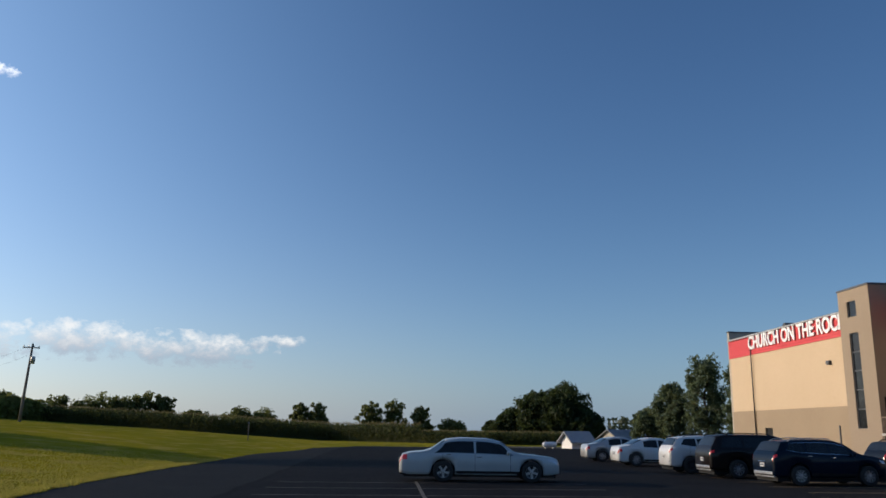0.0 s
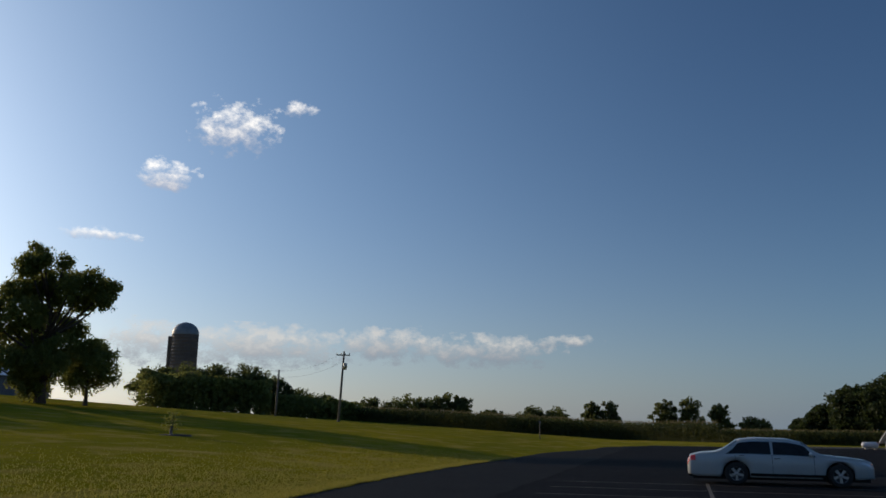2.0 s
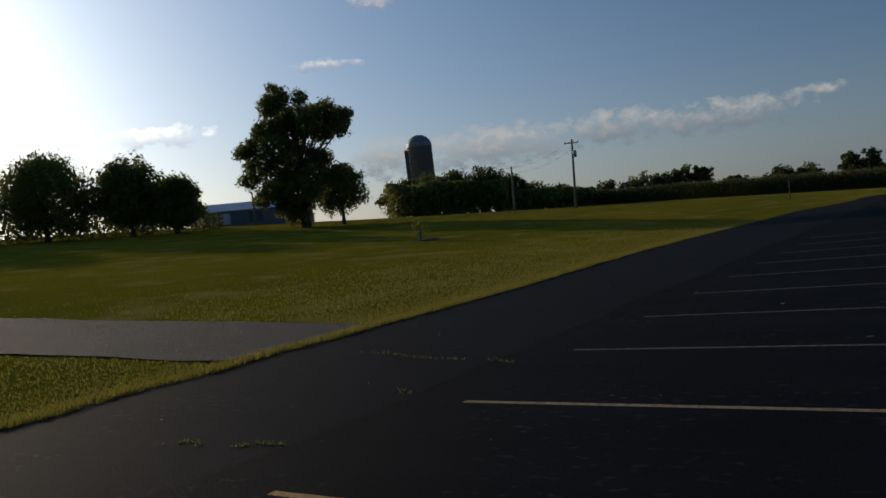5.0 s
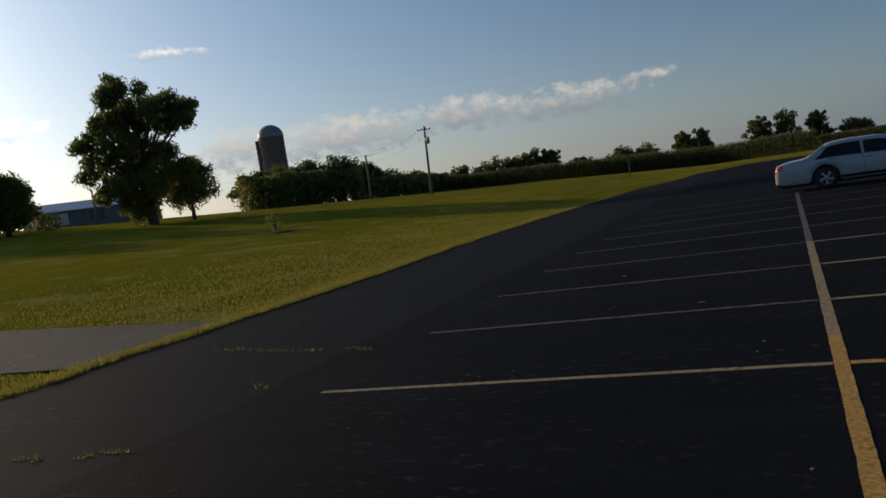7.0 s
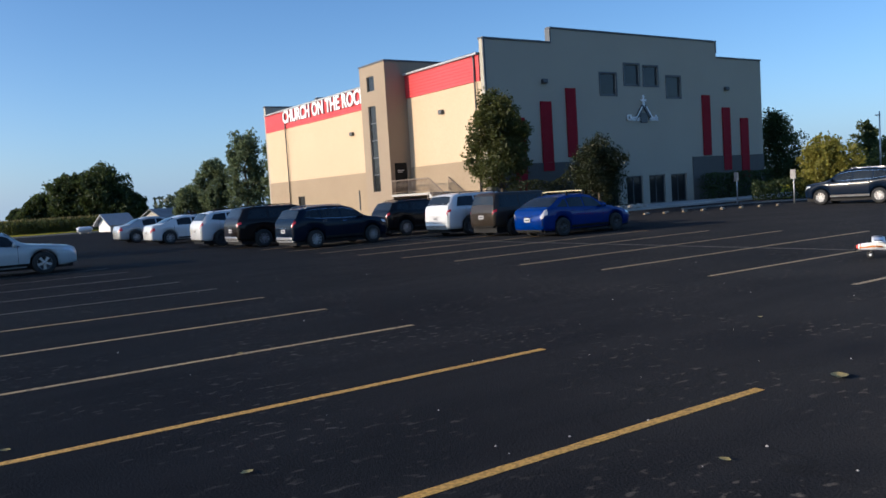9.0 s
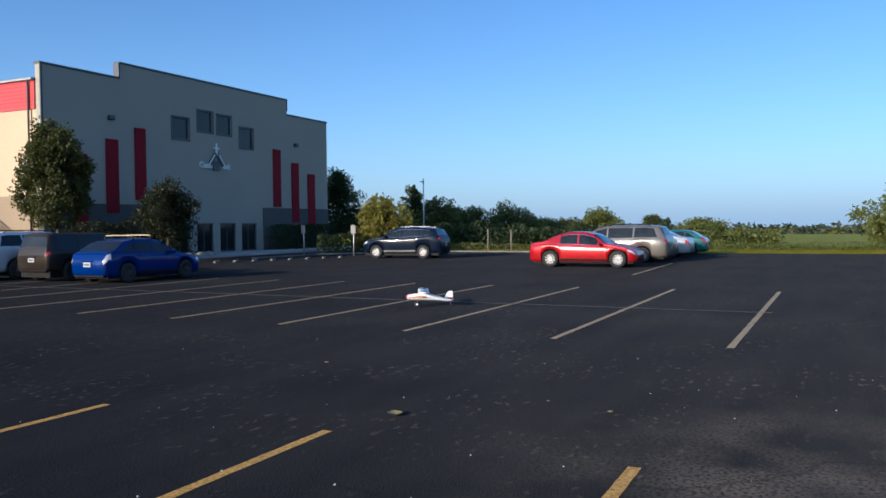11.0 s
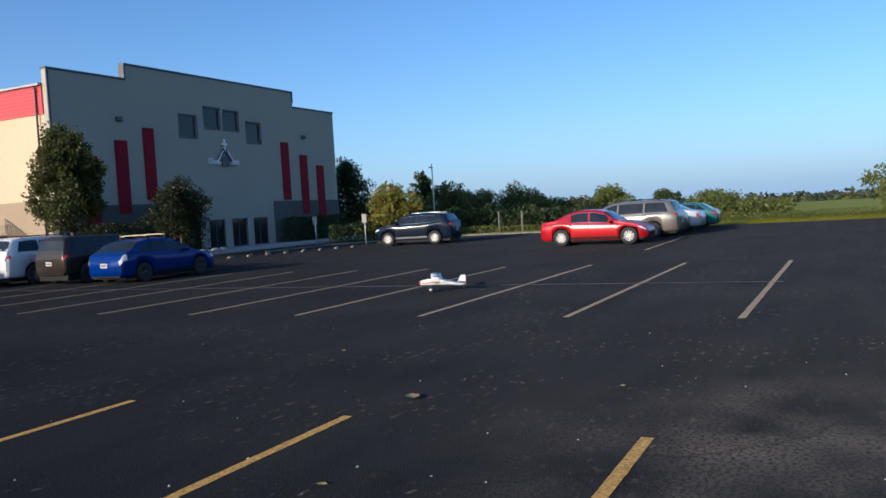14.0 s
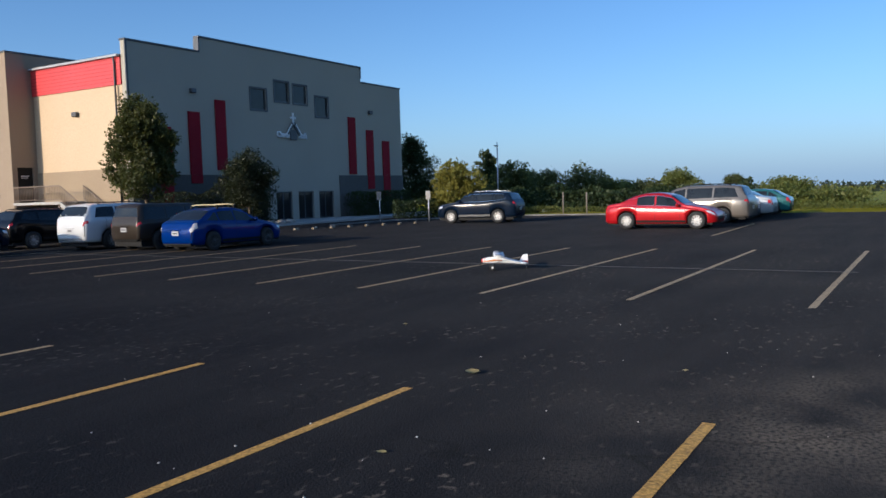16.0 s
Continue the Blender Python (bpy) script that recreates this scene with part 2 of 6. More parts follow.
def car_glass():
    m = surface("tinted_glass", (0.010, 0.012, 0.013), (0.016, 0.018, 0.02), 3, 20, 0.06, 0, 0, spec=0.4)
    return m


def paint(name, col, metal=0.25, coat=1.0):
    return surface(name, col, tuple(v * 0.9 for v in col), 1.2, 160, 0.38, metal * 0.5, 0.0, c3=tuple(min(v * 1.08, 1) for v in col), coat=coat, spec=0.06, coat_rough=0.21 if coat > 0.9 else 0.10)


M = {
    # pale and dull line tones carry distance paling and backlight glare; chips are wear
    "asphalt": asphalt_material(), "line": line_paint("line_paint", (0.70, 0.40, 0.085), (0.60, 0.335, 0.075), 0.59), "line_view_pale": line_paint("view_paled_line_paint", (0.50, 0.355, 0.17), (0.43, 0.31, 0.16), 0.54), "line_view_dull": line_paint("view_dulled_line_paint", (0.25, 0.205, 0.15), (0.20, 0.17, 0.13), 0.44), "grass": grass_material(),
    "gravel": surface("gravel", (0.030, 0.029, 0.026), (0.042, 0.040, 0.036), 0.6, 30, 0.9, 0, 0.9, 0.03, c3=(0.03, 0.029, 0.028), space="World"),
    "concrete": surface("concrete", (0.36, 0.345, 0.32), (0.44, 0.42, 0.39), 0.8, 50, 0.85, 0, 0.3, 0.005, space="World"),
    "old_kerb": surface("weathered_kerb", (0.13, 0.125, 0.115), (0.20, 0.19, 0.175), 1.2, 40, 0.9, 0, 0.4, 0.006, space="World"),
    "field": surface("bean_field", (0.23, 0.25, 0.045), (0.28, 0.29, 0.06), 0.05, 3, 0.95, 0, 0.9, 0.2, c3=(0.16, 0.19, 0.03), space="World", spec=0.1),
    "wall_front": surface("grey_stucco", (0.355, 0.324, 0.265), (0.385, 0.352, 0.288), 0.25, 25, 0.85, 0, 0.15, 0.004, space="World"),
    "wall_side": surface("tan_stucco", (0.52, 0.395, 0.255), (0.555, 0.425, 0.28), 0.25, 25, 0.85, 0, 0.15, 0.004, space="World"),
    # darker copy of the base band tone, with the front's shade in its colour
    "front_band": surface("shaded_front_band_stucco", (0.082, 0.078, 0.073), (0.098, 0.093, 0.087), 0.3, 25, 0.85, 0, 0.15, 0.004, space="World"),
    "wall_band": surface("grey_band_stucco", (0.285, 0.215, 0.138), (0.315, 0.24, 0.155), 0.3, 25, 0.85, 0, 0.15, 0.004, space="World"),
    "tower": surface("taupe_stucco", (0.275, 0.212, 0.148), (0.30, 0.235, 0.165), 0.3, 25, 0.85, 0, 0.15, 0.004, space="World"),
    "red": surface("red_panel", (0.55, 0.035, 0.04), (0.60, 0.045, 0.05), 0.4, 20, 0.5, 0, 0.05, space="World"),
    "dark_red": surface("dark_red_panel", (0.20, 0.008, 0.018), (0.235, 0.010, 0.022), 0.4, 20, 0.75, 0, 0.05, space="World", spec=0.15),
    "trim": surface("dark_metal_trim", (0.07, 0.075, 0.085), (0.09, 0.095, 0.105), 2, 40, 0.5, 0.3, 0.05),
    "roof": surface("grey_membrane", (0.33, 0.34, 0.36), (0.38, 0.39, 0.41), 0.3, 10, 0.8, 0, 0.1, space="World"),
    "white": surface("white_letter", (0.80, 0.80, 0.80), (0.76, 0.76, 0.77), 2, 30, 0.5, 0, 0.0),
    "window": surface("dark_window_glass", (0.014, 0.016, 0.018), (0.022, 0.024, 0.027), 1, 10, 0.08, 0, 0.0, spec=0.3),
    "steel": surface("galvanised_steel", (0.42, 0.42, 0.42), (0.5, 0.5, 0.5), 3, 60, 0.5, 0.7, 0.1),
    "rail": surface("brown_painted_rail", (0.16, 0.12, 0.09), (0.2, 0.15, 0.11), 3, 60, 0.6, 0, 0.1),
    "rubber": surface("tyre_rubber", (0.014, 0.014, 0.015), (0.022, 0.022, 0.022), 8, 60, 0.85, 0, 0.2),
    "alloy": surface("alloy", (0.40, 0.40, 0.41), (0.46, 0.46, 0.47), 6, 60, 0.35, 0.8, 0.0),
    "dark_alloy": surface("dark_alloy", (0.05, 0.05, 0.055), (0.07, 0.07, 0.075), 6, 60, 0.4, 0.6, 0.0),
    "rim_dish": surface("rim_dish", (0.045, 0.045, 0.048), (0.065, 0.065, 0.07), 6, 60, 0.45, 0.5, 0.0),
    "plastic": surface("black_plastic", (0.010, 0.010, 0.0105), (0.016, 0.016, 0.0165), 5, 80, 0.7, 0, 0.1, spec=0.2),
    "glass": car_glass(),
    "tail": surface("red_lens", (0.42, 0.010, 0.012), (0.36, 0.012, 0.012), 8, 60, 0.15, 0, 0.0, coat=0.6),
    "head": surface("clear_lens", (0.75, 0.77, 0.8), (0.6, 0.62, 0.65), 8, 60, 0.12, 0.3, 0.0, coat=0.6),
    "chrome": surface("chrome", (0.7, 0.7, 0.7), (0.75, 0.75, 0.75), 6, 60, 0.12, 1.0, 0.0),
    "clear_tail": surface("clear_tail_lens", (0.72, 0.66, 0.62), (0.62, 0.55, 0.52), 8, 60, 0.15, 0.2, 0.0, coat=0.8),
    "plate": surface("plate_white", (0.45, 0.45, 0.46), (0.4, 0.4, 0.42), 6, 60, 0.4, 0, 0.0),
    "bark": surface("bark", (0.075, 0.058, 0.042), (0.12, 0.095, 0.07), 3, 14, 0.95, 0, 0.8, 0.04, stretch=(1, 1, 0.2)),
    "pole": surface("weathered_pole", (0.17, 0.145, 0.12), (0.23, 0.20, 0.17), 2, 20, 0.9, 0, 0.5, 0.01, stretch=(1, 1, 0.1)),
    "leaf": leaf_material("leaf_green", (0.080, 0.105, 0.024), (0.165, 0.175, 0.045), (0.26, 0.27, 0.07)),
    "leaf_dark": leaf_material("leaf_dark_green", (0.048, 0.062, 0.022), (0.100, 0.112, 0.040), (0.16, 0.18, 0.05)),
    "leaf_deep": leaf_material("leaf_deep_green", (0.022, 0.039, 0.016), (0.056, 0.078, 0.030), (0.06, 0.08, 0.02)),
    "leaf_olive": leaf_material("leaf_olive_green", (0.036, 0.046, 0.012), (0.088, 0.092, 0.026), (0.09, 0.10, 0.022)),
    # deep green taken darker: shade at the entrance bed put into the leaf tone
    "leaf_bed": leaf_material("leaf_bed_shaded", (0.016, 0.023, 0.010), (0.042, 0.050, 0.021), (0.03, 0.04, 0.015)),
    # blue-green of the far woods: distance haze mixed into the leaf colour
    "leaf_far": leaf_material("leaf_far_haze_tint", (0.045, 0.065, 0.045), (0.08, 0.10, 0.07), (0.08, 0.10, 0.06)),
    "leaf_yellow": leaf_material("leaf_yellow_green", (0.14, 0.14, 0.024), (0.27, 0.245, 0.045), (0.24, 0.22, 0.04)),
    "leaf_blue": leaf_material("leaf_grey_green", (0.064, 0.096, 0.056), (0.128, 0.165, 0.092), (0.15, 0.18, 0.08)),
    "corn": leaf_material("corn_leaf", (0.032, 0.046, 0.014), (0.066, 0.078, 0.026), (0.12, 0.13, 0.035)),
    "corn_tassel": leaf_material("corn_tassel", (0.24, 0.19, 0.08), (0.3, 0.24, 0.11), (0.3, 0.24, 0.1)),
    "blade": leaf_material("grass_blade", (0.15, 0.155, 0.02), (0.37, 0.30, 0.08), (0.40, 0.36, 0.06)),
    "dry_leaf": surface("dry_leaf", (0.30, 0.25, 0.09), (0.24, 0.18, 0.07), 10, 90, 0.8, 0, 0.2),
    "silo": surface("silo_stave", (0.14, 0.105, 0.09), (0.19, 0.15, 0.13), 0.4, 4, 0.85, 0, 0.3, 0.02, stretch=(1, 1, 0.3)),
    "dome": surface("silo_dome_metal", (0.24, 0.245, 0.26), (0.32, 0.325, 0.34), 0.8, 10, 0.6, 0.4, 0.1),
    "barn_wall": surface("barn_boards", (0.15, 0.14, 0.15), (0.20, 0.19, 0.20), 0.6, 6, 0.8, 0, 0.2, stretch=(6, 6, 0.4)),
    "barn_roof": surface("barn_metal_roof", (0.46, 0.47, 0.50), (0.54, 0.55, 0.58), 0.4, 6, 0.45, 0.4, 0.1),
    "house_white": surface("white_siding", (0.72, 0.71, 0.69), (0.78, 0.77, 0.75), 0.5, 8, 0.7, 0, 0.1),
    "shingle": surface("grey_shingle", (0.16, 0.165, 0.175), (0.21, 0.215, 0.225), 0.8, 9, 0.9, 0, 0.4, 0.01),
    "stone": surface("bed_stone", (0.36, 0.33, 0.29), (0.46, 0.43, 0.39), 3, 20, 0.9, 0, 0.4, 0.01, object_random=0.2),
    "mulch": surface("mulch", (0.06, 0.042, 0.03), (0.09, 0.065, 0.045), 2, 30, 0.95, 0, 0.8, 0.03, space="World"),
    "stop": surface("wheel_stop_paint", (0.22, 0.165, 0.10), (0.17, 0.135, 0.09), 3, 30, 0.8, 0, 0.3, 0.005),
    "rack": surface("rack_bar_pale", (0.55, 0.46, 0.24), (0.48, 0.40, 0.22), 3, 30, 0.5, 0, 0.0),
    "sign": surface("sign_back", (0.15, 0.15, 0.155), (0.19, 0.19, 0.195), 4, 30, 0.5, 0.4, 0.0),
    "foam_white": surface("foam_white", (0.80, 0.80, 0.80), (0.74, 0.74, 0.75), 6, 60, 0.45, 0, 0.0),
    "foam_red": surface("foam_red", (0.55, 0.05, 0.035), (0.5, 0.04, 0.03), 6, 60, 0.45, 0, 0.0),
    "foam_orange": surface("foam_orange", (0.62, 0.22, 0.03), (0.56, 0.18, 0.03), 6, 60, 0.45, 0, 0.0),
}
PAINT = {
    "white": paint("white_paint", (0.58, 0.585, 0.59), 0.0), "pearl": paint("pearl_paint", (0.42, 0.44, 0.45), 0.1),
    "navy": paint("navy_paint", (0.003, 0.008, 0.020), 0.0, 0.28), "black": paint("black_paint", (0.005, 0.005, 0.006), 0.0, 0.45),
    "maroon": paint("dark_brown_paint", (0.010, 0.008, 0.008), 0.0, 0.45), "silver": paint("silver_paint", (0.42, 0.43, 0.44), 0.6),
    "pewter": paint("pewter_paint", (0.038, 0.030, 0.023), 0.5, 0.45), "champagne": paint("champagne_paint", (0.15, 0.135, 0.12), 0.8), "blue": paint("rally_blue_paint", (0.001, 0.021, 0.15), 0.2, 0.5),
    "red": paint("red_paint", (0.36, 0.006, 0.010), 0.6), "teal": paint("teal_paint", (0.02, 0.095, 0.10), 0.3), "grey": paint("grey_paint", (0.12, 0.13, 0.14), 0.4),
}


# ---- mesh helpers ----
def mesh_ob(name, verts, faces, material, parent=None, label="", smooth=False, mats=None):
    me = bpy.data.meshes.new(name)
    me.from_pydata([tuple(v) for v in verts], [], faces)
    me.materials.append(material)
    if smooth:
        me.polygons.foreach_set("use_smooth", [True] * len(me.polygons))
    me.update()
    ob = new(name, me)
    if parent:
        ob.parent = parent
    if label:
        ob["label"] = label
    return ob


def part(name, bm, material, parent=None, label="", smooth=False):
    """Links a bmesh as one mesh object, under a thing or a part."""
    me = bpy.data.meshes.new(name)
    bm.to_mesh(me)
    bm.free()
    me.materials.append(material)
    if smooth:
        me.polygons.foreach_set("use_smooth", [True] * len(me.polygons))
    ob = new(name, me)
    if parent:
        ob.parent = parent
    if label:
        ob["label"] = label
    return ob


def thing(name, label, category, group="", m=None, kind=""):
    ob = new(name)
    ob.empty_display_size = 0.2
    if m:
        ob.matrix_world = m
    return tagged(ob, label, category, group, kind)


def box_bm(x0, x1, y0, y1, z0, z1, bevel=0.0, bm=None):
    own = bm or bmesh.new()
    r = bmesh.ops.create_cube(own, size=1.0)
    bmesh.ops.transform(own, matrix=Matrix.LocRotScale(((x0 + x1) / 2, (y0 + y1) / 2, (z0 + z1) / 2), None, (x1 - x0, y1 - y0, z1 - z0)), verts=r["verts"])
    if bevel:
        edges = {e for v in r["verts"] for e in v.link_edges}
        bmesh.ops.bevel(own, geom=list(edges), offset=bevel, segments=2, affect="EDGES", profile=0.5)
    return own


def tube(verts, faces, pts, radii, seg=7):
    """Adds a tapered tube along pts to the lists."""
    base = len(verts)
    up = Vector((0, 0, 1))
    for i, p in enumerate(pts):
        a, b = pts[max(i - 1, 0)], pts[min(i + 1, len(pts) - 1)]
        d = (Vector(b) - Vector(a)).normalized()
        u = d.cross(up if abs(d.z) < 0.9 else Vector((1, 0, 0))).normalized()
        w = d.cross(u)
        for k in range(seg):
            a2 = 2 * math.pi * k / seg
            verts.append(Vector(p) + (u * math.cos(a2) + w * math.sin(a2)) * radii[i])
    for i in range(len(pts) - 1):
        for k in range(seg):
            a, b = base + i * seg + k, base + i * seg + (k + 1) % seg
            faces.append((a, b, b + seg, a + seg))
    faces.append(tuple(base + k for k in range(seg))[::-1])
    faces.append(tuple(base + (len(pts) - 1) * seg + k for k in range(seg)))


def tube_ob(name, pts, radii, material, parent=None, label="", seg=8, smooth=True):
    v, f = [], []
    tube(v, f, [Vector(p) for p in pts], radii if isinstance(radii, (list, tuple)) else [radii] * len(pts), seg)
    return mesh_ob(name, v, f, material, parent, label, smooth)


def lathe(name, profile, seg, material, parent=None, label="", axis="z", smooth=True):
    """A body of revolution from (radius, height) pairs."""
    v, f = [], []
    for r, h in profile:
        for k in range(seg):
            a = 2 * math.pi * k / seg
            q = (r * math.cos(a), r * math.sin(a), h)
            v.append(q if axis == "z" else (q[0], q[2], q[1]))
    n = len(profile)
    for i in range(n - 1):
        for k in range(seg):
            a, b = i * seg + k, i * seg + (k + 1) % seg
            quad = (a, b, b + seg, a + seg)
            f.append(quad if axis == "z" else quad[::-1])
    return mesh_ob(name, v, f, material, parent, label, smooth)


def cell_wall(name, material, parent, axis, at, thick, us, zs, keep, label=""):
    """A wall of cells in the plane axis = at ('x' or 'y'), with thickness; keep(u, z) says which cells are solid."""
    us, zs = sorted(set(us)), sorted(set(zs))
    solid = {(i, j) for i in range(len(us) - 1) for j in range(len(zs) - 1) if keep((us[i] + us[i + 1]) / 2, (zs[j] + zs[j + 1]) / 2)}
    verts, faces, seen = [], [], {}

    def vert(i, j, k):
        if (i, j, k) not in seen:
            seen[i, j, k] = len(verts)
            w = at + k * thick
            verts.append((w, us[i], zs[j]) if axis == "x" else (us[i], w, zs[j]))
        return seen[i, j, k]

    for i, j in solid:
        faces.append([vert(i, j, 0), vert(i + 1, j, 0), vert(i + 1, j + 1, 0), vert(i, j + 1, 0)])
        faces.append([vert(i, j, 1), vert(i, j + 1, 1), vert(i + 1, j + 1, 1), vert(i + 1, j, 1)])
        for di, dj, a, b in ((-1, 0, (0, 0), (0, 1)), (1, 0, (1, 1), (1, 0)), (0, -1, (1, 0), (0, 0)), (0, 1, (0, 1), (1, 1))):
            if (i + di, j + dj) not in solid:
                faces.append([vert(i + a[0], j + a[1], 0), vert(i + b[0], j + b[1], 0), vert(i + b[0], j + b[1], 1), vert(i + a[0], j + a[1], 1)])
    ob = mesh_ob(name, verts, faces, material, parent, label)
    bm = bmesh.new()
    bm.from_mesh(ob.data)
    bmesh.ops.recalc_face_normals(bm, faces=bm.faces)
    bm.to_mesh(ob.data)
    bm.free()
    return ob


def smoothstep(a, b, x):
    t = min(max((x - a) / (b - a), 0), 1)
    return t * t * (3 - 2 * t)


# ---- ground ----
def land(x, y):
    """Height of the land: level round the car park, a rise to the left, a shallow valley to the right."""
    rise = min(max(0.0, -x - 9.6), 95) * 0.072
    rise *= min(max(1 - (y - 70) * 0.0045, 0.3), 1.0)
    edge = smoothstep(9.4, 12.0, -x)
    z = rise * (0.35 + 0.65 * edge) - 0.02
    if x > 60:
        z -= 0.04 * max(0, min(x, 420) - 130) + 0.25 * smoothstep(52, 62, x)
    z += 0.10 * noise.noise((x * 0.05, y * 0.05, 3)) * smoothstep(12, 40, -x)
    return z


def spaced(lo, hi, fine_lo, fine_hi, step, grow=1.18):
    vals = list(np.arange(fine_lo, fine_hi + 1e-6, step))
    s, v = step, fine_lo
    while v > lo:
        s *= grow
        v -= s
        vals.append(max(v, lo))
    s, v = step, fine_hi
    while v < hi:
        s *= grow
        v += s
        vals.append(min(v, hi))
    return sorted(set(float(round(q, 3)) for q in vals))


LOT_X0, LOT_X1, LOT_Y0, LOT_Y1 = -9.5, 49.0, -40.0, 86.0
gx, gy = spaced(-2500, 2500, -60, 60, 2.0), spaced(-600, 2500, -10, 150, 3.0)


def lot_dip(x, y):
    inside = smoothstep(LOT_X0, LOT_X0 + 0.8, x) * (1 - smoothstep(LOT_X1 - 0.8, LOT_X1, x)) * smoothstep(LOT_Y0, LOT_Y0 + 1, y) * (1 - smoothstep(LOT_Y1 - 1, LOT_Y1, y))
    return land(x, y) - 0.10 * inside


gv = [(x, y, lot_dip(x, y)) for y in gy for x in gx]
gf = [(j * len(gx) + i, j * len(gx) + i + 1, (j + 1) * len(gx) + i + 1, (j + 1) * len(gx) + i) for j in range(len(gy) - 1) for i in range(len(gx) - 1)]
tagged(mesh_ob("ground", gv, gf, M["grass"], smooth=True), "mown green lawn turning dry and yellow along the asphalt", "ground", kind="structure")


def draped(name, outline_rows, material, lift, label, category, thick=0.05):
    """A sheet laid over the land from rows of points (each row runs across), with a small edge."""
    v, f, n = [], [], len(outline_rows[0])
    for row in outline_rows:
        for x, y in row:
            v.append((x, y, land(x, y) + lift))
    for i in range(len(outline_rows) - 1):
        for k in range(n - 1):
            a = i * n + k
            f.append((a, a + 1, a + n + 1, a + n))
    ob = mesh_ob(name, v, f, material, smooth=True)
    return tagged(ob, label, category, kind="structure")


# asphalt slab with an uneven edge beside the lawn
def lawn_edge(y):
    """Where the asphalt ends beside the lawn: slightly wavy, curving in at the far end."""
    x = -9.4 - 0.5 * smoothstep(16, 28, y) + 0.4 * smoothstep(34, 48, y) + 2.1 * smoothstep(54, 70, y) + 3.6 * smoothstep(74, 86, y)
    return x + 0.14 * noise.noise((0, y * 0.7, 0)) + 0.06 * noise.noise((5, y * 2.7, 0))


edge_y = [LOT_Y0 + i * 0.6 for i in range(int((LOT_Y1 - LOT_Y0) / 0.6) + 1)]
left_edge = [(lawn_edge(y), y) for y in edge_y]
av, af = [], []
for x, y in left_edge:
    for q in (x, x + 3, 4.0, 10, 20, 30, 40, LOT_X1):
        av.append((q, y, 0.0))
    av.append((x, y, -0.12))
    av.append((LOT_X1, y, -0.12))
for i in range(len(edge_y) - 1):
    for k in range(7):
        a = i * 10 + k
        af.append((a, a + 1, a + 11, a + 10))
    af.append((i * 10 + 8, i * 10, i * 10 + 10, i * 10 + 18))
    af.append((i * 10 + 7, i * 10 + 9, i * 10 + 19, i * 10 + 17))
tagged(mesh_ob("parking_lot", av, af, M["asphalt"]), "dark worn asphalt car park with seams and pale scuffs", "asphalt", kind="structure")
tagged(part("road", box_bm(10, LOT_X1, LOT_Y1 - 0.05, LOT_Y1 + 8, -0.1, 0.0), M["gravel"]), "pale gravel apron behind the car park", "gravel", kind="structure")

# gravel drive that meets the asphalt from the lawn
draped("gravel_drive", [[(-9.4 - i * 1.5 - 0.25 * k / 6, 8.75 - 0.28 * i + k * (3.45 + 0.06 * i) / 6 + (0.3 if k in (0, 6) else 0.1) * noise.noise((i * 1.3, k * 2.0, 8))) for k in range(7)] for i in range(40)], M["gravel"], 0.03, "grey gravel drive crossing the lawn", "drive")


def stripe(x0, y0, x1, y1, width, z=0.004, paint_kind="line"):
    d = Vector((x1 - x0, y1 - y0, 0))
    n = max(2, int(d.length / 0.1))
    side = Vector((-d.y, d.x, 0)).normalized() * width / 2
    v, f = [], []
    for i in range(n + 1):
        p = Vector((x0, y0, z)) + d * (i / n)
        a, b = (1 + 0.12 * noise.noise((p.x * 9, p.y * 9, k)) + 0.07 * noise.noise((p.x * 2, p.y * 2, k)) for k in (1, 4))
        v += [p - side * a, p + side * b]
    for i in range(n):
        f.append((2 * i, 2 * i + 2, 2 * i + 3, 2 * i + 1))
    ob = mesh_ob("parking_line", v, f, M[paint_kind])
    return tagged(ob, "worn yellow parking line painted on asphalt", "parking line", "parking lines", kind="structure")


ROW_Y, ROW_W = 3.94, 2.617
# far and left runs take the tones paled for distance and backlight
stripe(0.37, -1.5, 0.37, 7.5, 0.105)
stripe(0.37, 7.5, 0.37, 14.5, 0.105, 0.004, "line_view_pale")
stripe(0.37, 14.5, 0.37, 28.2, 0.105, 0.004, "line_view_dull")
for k in range(-1, 10):
    y = ROW_Y + k * ROW_W
    stripe(-4.15, y, 0.31, y, 0.085, 0.004, "line" if k < 1 else "line_view_pale" if k < 2 else "line_view_dull")
    stripe(0.43, y, 6.0, y, 0.095, 0.004, "line" if k < 2 else "line_view_pale" if k < 5 else "line_view_dull")
for k in range(0, 14):
    y = 1.33 + k * 2.57
    stripe(12.05, y, 22.1, y - 0.08, 0.10, 0.004, "line_view_pale")
stripe(16.95, 1.1, 17.2, 36.0, 0.09, 0.007, "line_view_dull")
stripe(27.9, 6.2, 36.3, 6.35, 0.10, 0.004, "line_view_pale")

# ---- church building ----
BX0, BX1, BY0, BY1 = 29.9, 56.9, 38.0, 71.0
church = thing("church_building", "grey and tan church building with red panels and a stair tower", "building")


def top_front(u):
    return 11.5 if 35.25 < u < 51.5 else 10.6 if u < 40 else 10.36


WINDOWS = [(39.42, 40.9, 7.5, 8.9), (41.72, 43.15, 8.2, 9.58), (43.6, 45.03, 8.18, 9.5), (45.92, 47.38, 7.42, 8.88)]
DOORS = [(39.2, 40.8, 0.12, 2.08), (41.5, 43.1, 0.12, 2.08), (43.75, 45.4, 0.12, 2.08), (46.0, 47.7, 0.12, 2.08)]
holes = WINDOWS + DOORS
